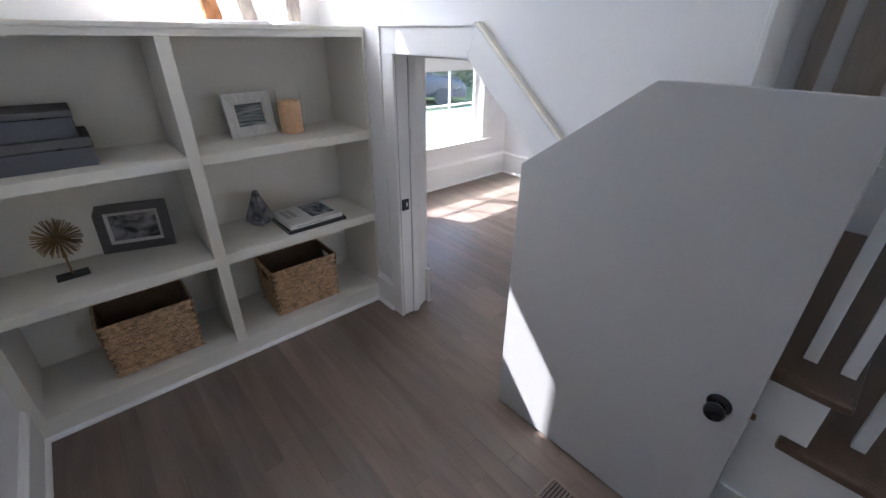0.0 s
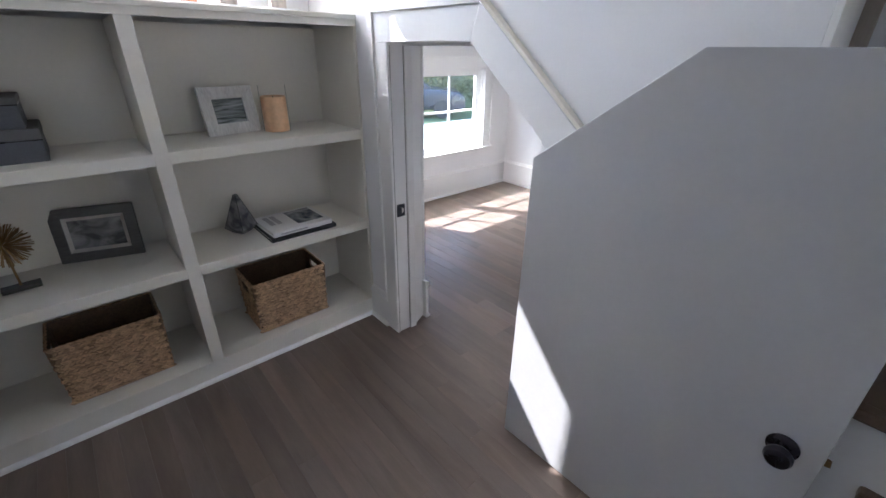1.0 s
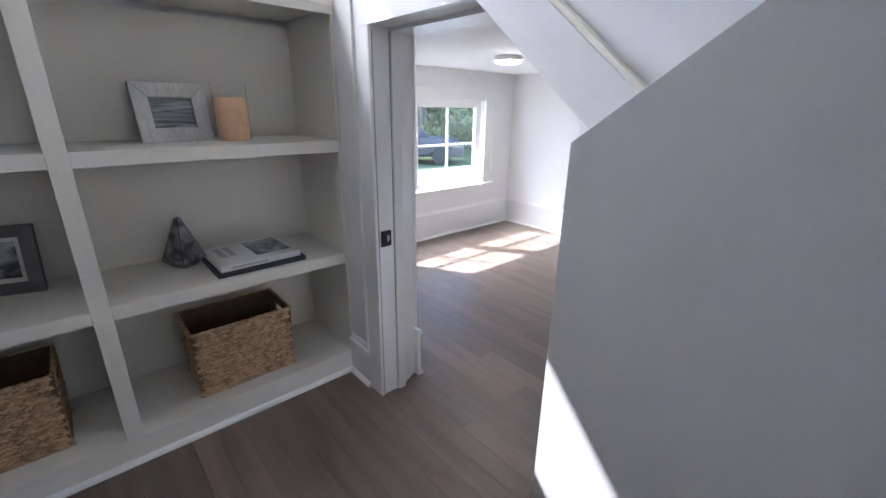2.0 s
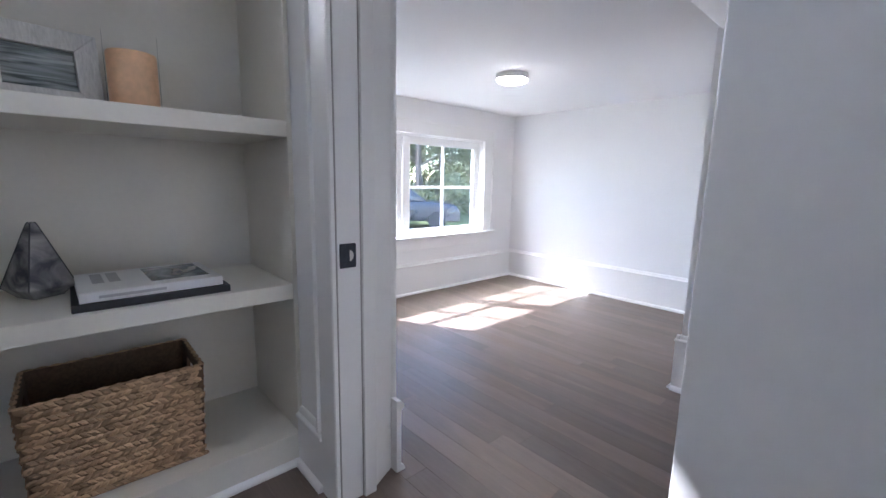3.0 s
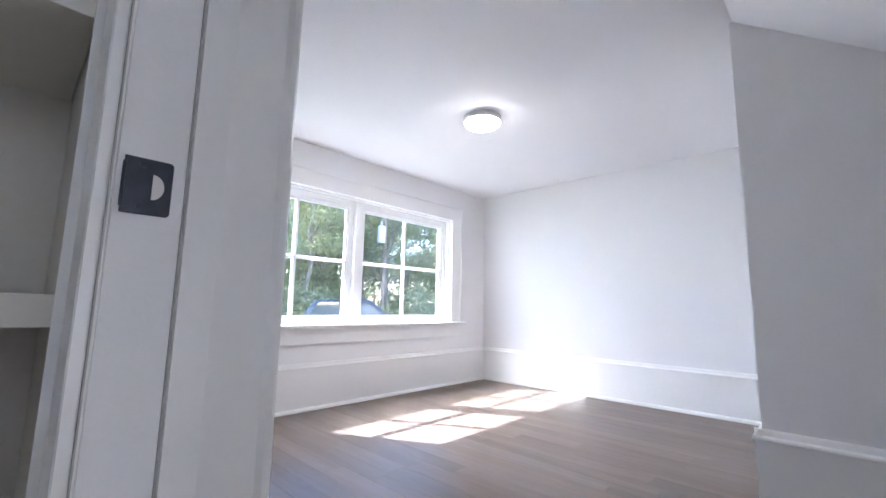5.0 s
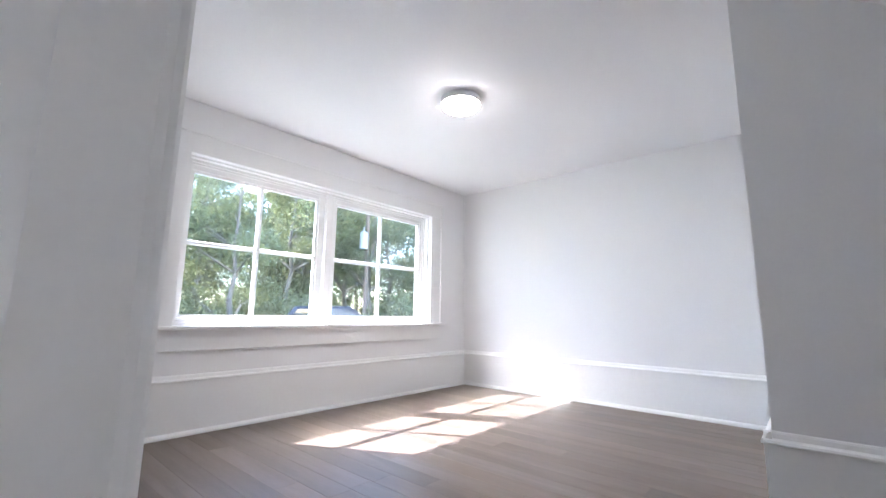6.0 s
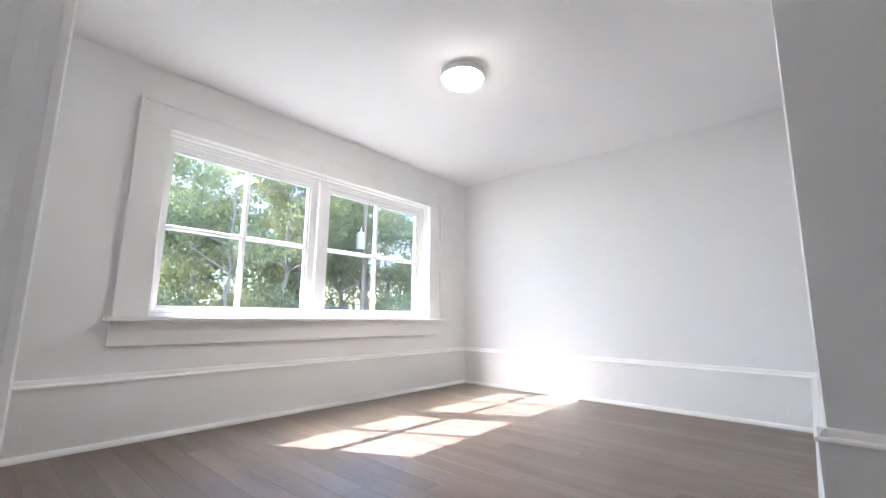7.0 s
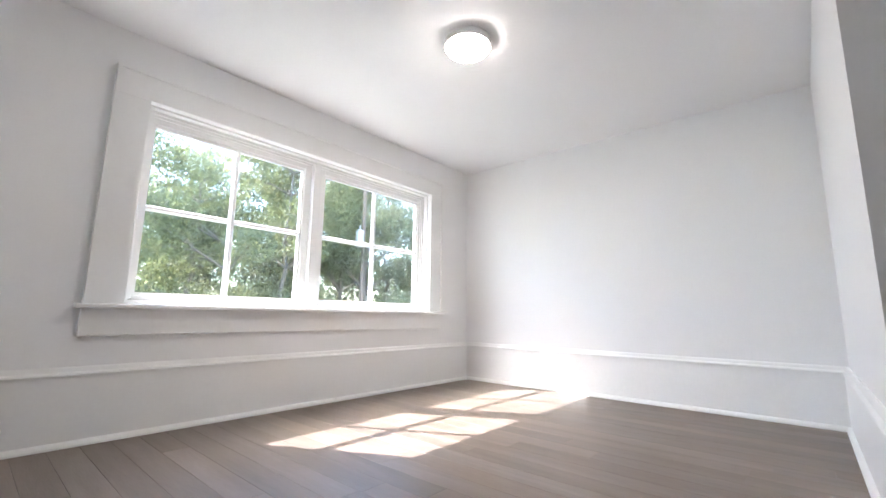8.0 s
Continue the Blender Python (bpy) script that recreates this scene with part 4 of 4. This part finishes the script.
prism(bm, pts, (0.03, 0, 0))
part("stringer", bm, TRIM, stair, "white stepped stair string")
part("skirt_bead", slab(SX - 0.008, SX, 0.75, 1.30, 0.30, 0.312), TRIM, stair)
part("skirt_board", slab(6.12, 6.15, 0.2, 2.0, 0.9, 1.1), TRIM, stair)
for k, y in enumerate((1.335, 1.250, 1.170, 1.080, 0.990, 0.915, 0.810, 0.720)):
    i = 4 if y > 1.141 else (3 if y > 0.87 else 2)
    z = RISE * i
    top = z + 0.95 + (y - (YA + (i - 4) * GO)) * PITCH
    part("baluster", slab(4.895, 4.927, y - 0.016, y + 0.016, z, top, bevel=0.002), TRIM, stair)
bm = B()
y0, y1 = 0.62, 1.585
za = lambda y: RISE * 4 + 0.95 + (y - YA) * PITCH
prism(bm, [(4.882, y0, za(y0) - 0.05), (4.882, y1, za(y1) - 0.05), (4.882, y1, za(y1)), (4.882, y0, za(y0))], (0.06, 0, 0), 0.01)
part("handrail", bm, TREAD, stair)
part("end_board", slab(4.797, 5.004, 1.575, 1.589, 1.27, HALL_TOP, bevel=0.002), TRIM, stair, "white board on the wall end")
part("wall_strip", slab(6.13, 6.15, 1.665, 1.735, 1.3, HALL_TOP, bevel=0.004), TAUPE, stair, "brown upright strip on the far wall")
part("wall_strip", slab(6.135, 6.15, 1.44, 1.60, 1.3, HALL_TOP, bevel=0.004), TAUPE, stair, "brown upright strip on the far wall")

# ---- outside ----
GZ = -0.8
ground = structure("ground", slab(-500, 500, -500, 600, GZ - 0.3, GZ), GRASS, "shaded lawn reaching to the trees", "ground")
bm = B()
box(bm, -40, 60, 8.6, 12.6, GZ, GZ + 0.02)
structure("road", bm, PAVE, "pale sunlit concrete drive in front of the house", "road")


def leaf_cloud(name, seed, clumps, leaves, size, material):
    """Leaves in loose clumps: small bent blades, each a piece of its own."""
    rng = np.random.RandomState(seed)
    verts, faces = [], []
    for (cx, cy, cz, rx, rz) in clumps:
        n = int(leaves * rx * rx * rz)
        for _ in range(n):
            d = rng.normal(size=3)
            d /= np.linalg.norm(d)
            rr = rng.uniform(0.35, 1.0) ** 0.5
            p = np.array((cx, cy, cz)) + d * rr * np.array((rx, rx, rz)) * rng.uniform(0.75, 1.1)
            u = rng.normal(size=3)
            u /= np.linalg.norm(u)
            v = np.cross(u, rng.normal(size=3))
            v /= np.linalg.norm(v)
            s = size * rng.uniform(0.6, 1.35)
            i = len(verts)
            verts += [tuple(p - u * s), tuple(p + v * s * 0.45 + np.array((0, 0, s * 0.1))), tuple(p + u * s), tuple(p - v * s * 0.45)]
            faces.append((i, i + 1, i + 2, i + 3))
    me = bpy.data.meshes.new(name)
    me.from_pydata(verts, [], faces)
    me.materials.append(material)
    return me


def tube(bm, a, b, r0, r1, n=7):
    a, b = Vector(a), Vector(b)
    d = (b - a).normalized()
    u = d.orthogonal().normalized()
    v = d.cross(u)
    ra = [bm.verts.new(a + (u * math.cos(2 * math.pi * i / n) + v * math.sin(2 * math.pi * i / n)) * r0) for i in range(n)]
    rb = [bm.verts.new(b + (u * math.cos(2 * math.pi * i / n) + v * math.sin(2 * math.pi * i / n)) * r1) for i in range(n)]
    for i in range(n):
        bm.faces.new((ra[i], ra[(i + 1) % n], rb[(i + 1) % n], rb[i]))


def make_tree(seed, height, spread, material, low):
    rng = random.Random(seed)
    tree = new("tree")
    bm = B()
    p = Vector((0, 0, -0.2))
    r = height * 0.018
    spine = [p]
    for i in range(7):
        q = p + Vector((rng.uniform(-0.25, 0.25), rng.uniform(-0.25, 0.25), height * 0.125))
        tube(bm, p, q, r, r * 0.82)
        p, r = q, r * 0.82
        spine.append(p)
    clumps = []
    for i in range(16):
        k = rng.randint(1 if low else 2, 7)
        s = spine[k]
        a = rng.uniform(0, 6.283)
        L = spread * rng.uniform(0.45, 1.0) * (1.15 - 0.09 * k)
        mid = s + Vector((math.cos(a) * L * 0.5, math.sin(a) * L * 0.5, L * 0.28))
        e = s + Vector((math.cos(a) * L, math.sin(a) * L, L * rng.uniform(0.25, 0.65)))
        rr = height * 0.018 * (0.45 - 0.03 * k)
        tube(bm, s, mid, rr, rr * 0.65, 5)
        tube(bm, mid, e, rr * 0.65, rr * 0.25, 5)
        for _ in range(2):
            t = e + Vector((rng.uniform(-0.8, 0.8), rng.uniform(-0.8, 0.8), rng.uniform(0.1, 0.8)))
            tube(bm, mid, t, rr * 0.35, rr * 0.1, 4)
            clumps.append((t.x, t.y, t.z, rng.uniform(0.55, 1.0), rng.uniform(0.4, 0.75)))
        clumps.append((e.x, e.y, e.z, rng.uniform(0.7, 1.2), rng.uniform(0.5, 0.9)))
    part("trunk", bm, BARK, tree, "grey-brown branching trunk")
    crown = new("crown", leaf_cloud("crown", seed, clumps, 650, 0.074, material))
    crown.parent = tree
    return tagged(tree, "tall leafy green tree in summer leaf", "tree", "trees outside")


kinds = [make_tree(3, 9.5, 3.2, LEAF, True), make_tree(8, 11.0, 3.0, LEAFDK, False), make_tree(14, 8.0, 3.0, LEAF, True)]
spots = [(16.6, 23.3), (20.5, 24.0), (11.5, 19.5), (15.0, 21.5), (20.0, 21.0), (23.0, 17.5), (8.5, 23.0), (5.0, 22.0), (17.5, 25.5), (12.5, 26.5), (24.0, 25.0), (28.0, 21.5), (20.0, 30.0), (9.0, 30.0),
         (14.5, 31.0), (27.0, 30.0), (2.0, 27.0), (31.0, 27.0), (22.0, 35.0), (16.0, 37.0), (10.0, 38.0), (30.0, 36.0), (35.0, 31.0), (4.0, 34.0), (27.0, 13.5), (32.0, 17.0)]
rng = random.Random(4)
for i, (x, y) in enumerate(spots):
    m = pose(x, y, GZ, 0, 0, rng.uniform(0, 360))
    if i < 3:
        kinds[i].matrix_world = m
    else:
        copy_thing(kinds[i % 3], m)


def make_shrub(seed):
    rng = random.Random(seed)
    sh = new("shrub")
    bm = B()
    clumps = []
    for i in range(9):
        a = rng.uniform(0, 6.283)
        e = Vector((math.cos(a) * rng.uniform(0.2, 1.3), math.sin(a) * rng.uniform(0.2, 1.3), rng.uniform(0.6, 2.1)))
        tube(bm, (0, 0, -0.1), e, 0.03, 0.01, 5)
        clumps.append((e.x, e.y, e.z, rng.uniform(0.5, 0.8), rng.uniform(0.45, 0.7)))
    part("stems", bm, BARK, sh)
    c = new("crown", leaf_cloud("crown", seed, clumps, 600, 0.07, LEAFDK))
    c.parent = sh
    return tagged(sh, "dense dark green shrub at the edge of the wood", "shrub", "shrubs outside")


shrub = make_shrub(21)
k = 0
for i in range(34):
    a = radians(14 + i * 2.7)
    R = 21 + 4 * math.sin(i * 2.3)
    m = pose(4.5 + R * math.cos(a), 2.5 + R * math.sin(a), GZ, 0, 0, i * 77)
    if i == 0:
        shrub.matrix_world = m
    else:
        copy_thing(shrub, m)


# parked car
def car(at, turn):
    c = thing("parked_car", at, "dark blue parked car on the far side of the drive", "car", turn=turn)
    bm = B()
    side = [(-2.25, 0.30), (-2.2, 0.85), (-1.75, 0.98), (-1.1, 1.02), (0.9, 1.02), (2.05, 0.92), (2.25, 0.70), (2.25, 0.30)]
    prism(bm, [(x, -0.9, z) for x, z in side], (0, 1.8, 0), 0.07)
    part("body", bm, CARBLUE, c, smooth=True)
    bm = B()
    prism(bm, [(-1.95, -0.78, 1.0), (-1.55, -0.70, 1.55), (0.25, -0.70, 1.58), (1.05, -0.78, 1.0)], (0, 1.5, 0), 0.05)
    part("roof", bm, CARBLUE, c, smooth=True)
    for q in ([(-1.65, 1.06), (-1.42, 1.46), (-0.75, 1.48), (-0.75, 1.06)], [(-0.67, 1.06), (-0.67, 1.48), (0.2, 1.48), (0.75, 1.06)]):
        bm = B()
        prism(bm, [(x, -0.785, z) for x, z in q], (0, 0.01, 0))
        part("window", bm, CARGLASS, c)
    for x in (-1.4, 1.4):
        for y in (-0.86, 0.86):
            bm = B()
            lathe(bm, [(0.2, -0.1), (0.31, -0.1), (0.33, -0.07), (0.33, 0.07), (0.31, 0.1), (0.2, 0.1)], n=24)
            w = part("wheel", bm, TYRE, c, smooth=True)
            w.matrix_local = pose(x, y, 0.33, 90, 0, 0)
            bm = B()
            lathe(bm, [(0.19, -0.08), (0.2, 0.08)], n=20)
            part("rim", bm, STEEL, w)


car((13.6, 14.9, GZ), -37)
car((8.6, 18.2, GZ), -30)

# utility pole with a transformer and wires
pole = thing("utility_pole", (18.2, 19.6, GZ), "brown wooden utility pole with a grey transformer", "utility pole")
bm = B()
tube(bm, (0, 0, -0.2), (0, 0, 9.0), 0.11, 0.09, 10)
part("post", bm, POLE, pole)
bm = B()
lathe(bm, [(0.05, -0.03), (0.2, 0.0), (0.21, 0.05), (0.21, 0.8), (0.2, 0.85), (0.1, 0.9), (0.05, 0.92)], (-0.32, -0.1, 4.6), n=20)
part("transformer", bm, CANGREY, pole, smooth=True)
bm = B()
lathe(bm, [(0.03, 0.92), (0.05, 1.0), (0.03, 1.02), (0.05, 1.08), (0.02, 1.15)], (-0.32, -0.1, 4.6), n=10)
part("insulator", bm, CANGREY, pole)
part("crossarm", slab(-0.9, 0.9, -0.06, 0.06, 8.2, 8.32), POLE, pole)
for z in (3.9, 2.9, 7.6):
    bm = B()
    last = None
    for i in range(25):
        u = -30 + i * 2.5
        q = Vector((u * 0.8, -u * 0.6, z - 0.4 * (1 - (u / 30) ** 2) + 0.4))
        if last is not None:
            tube(bm, last, q, 0.012, 0.012, 4)
        last = q
    part("cable", bm, WIRE, pole, "thin black cable")

# woods closing the view behind the nearer trees
rng = random.Random(9)
clumps = []
for i in range(480):
    a = radians(12 + 90 * rng.random())
    R = rng.uniform(36, 50)
    clumps.append((5 + R * math.cos(a), 3 + R * math.sin(a), GZ + rng.uniform(0.5, 19.0) * rng.uniform(0.6, 1.0), rng.uniform(1.4, 2.6), rng.uniform(1.2, 2.0)))
for i in range(150):
    a = radians(12 + 90 * rng.random())
    R = rng.uniform(29, 36)
    clumps.append((5 + R * math.cos(a), 3 + R * math.sin(a), GZ + rng.uniform(0.2, 3.2), rng.uniform(1.0, 1.7), rng.uniform(0.9, 1.4)))
woods = new("far_woods", leaf_cloud("far_woods", 31, clumps, 75, 0.15, LEAF))
tagged(woods, "dense sunlit green woodland behind the nearer trees", "woods", kind="stuff")
# added wall, never in view: throws warm sunlight back into the hall
structure("bounce_wall", slab(-4, 12, -6.2, -6.0, GZ, 5.0), BOUNCE, "unseen warm wall added to bounce sunlight into the hall window", "wall")

# ---- floor boards ----
rng = random.Random(11)
WID = 0.085
lengths = (0.55, 0.75, 0.95, 1.2, 1.5)


def plank_mesh(w, l):
    bm = B()
    g = 0.0002
    x, y, c = w / 2 - g, l / 2 - g, 0.0006
    lo = [bm.verts.new(p) for p in ((-x, -y, -0.012), (x, -y, -0.012), (x, y, -0.012), (-x, y, -0.012))]
    mid = [bm.verts.new(p) for p in ((-x, -y, -c), (x, -y, -c), (x, y, -c), (-x, y, -c))]
    hi = [bm.verts.new(p) for p in ((-x + c, -y + c, 0), (x - c, -y + c, 0), (x - c, y - c, 0), (-x + c, y - c, 0))]
    for a, b in ((lo, mid), (mid, hi)):
        for i in range(4):
            bm.faces.new((a[i], a[(i + 1) % 4], b[(i + 1) % 4], b[i]))
    bm.faces.new(hi)
    me = bpy.data.meshes.new("plank")
    bm.to_mesh(me)
    bm.free()
    me.materials.append(PLANK)
    return me


plank_meshes = {}
x = X_LEFT
while x < X_FAR - 0.001:
    w = min(WID, X_FAR - x)
    y_lo, y_hi = (-0.7, Y_FACE) if x + w < X_HALL + 0.09 else (1.45, Y_WIN)
    y = y_lo
    first = True
    while y < y_hi - 0.001:
        l = rng.choice(lengths) * (rng.choice((0.45, 0.8, 1.0)) if first else 1.0)
        if y + l > y_hi - 0.3:
            l = y_hi - y
        key = (round(w, 4), round(l, 3))
        if key not in plank_meshes:
            plank_meshes[key] = plank_mesh(w, l)
        ob = new("plank", plank_meshes[key])
        ob.parent = floor
        ob.location = (x + w / 2, y + l / 2, 0)
        y += l
        first = False
    x += WID
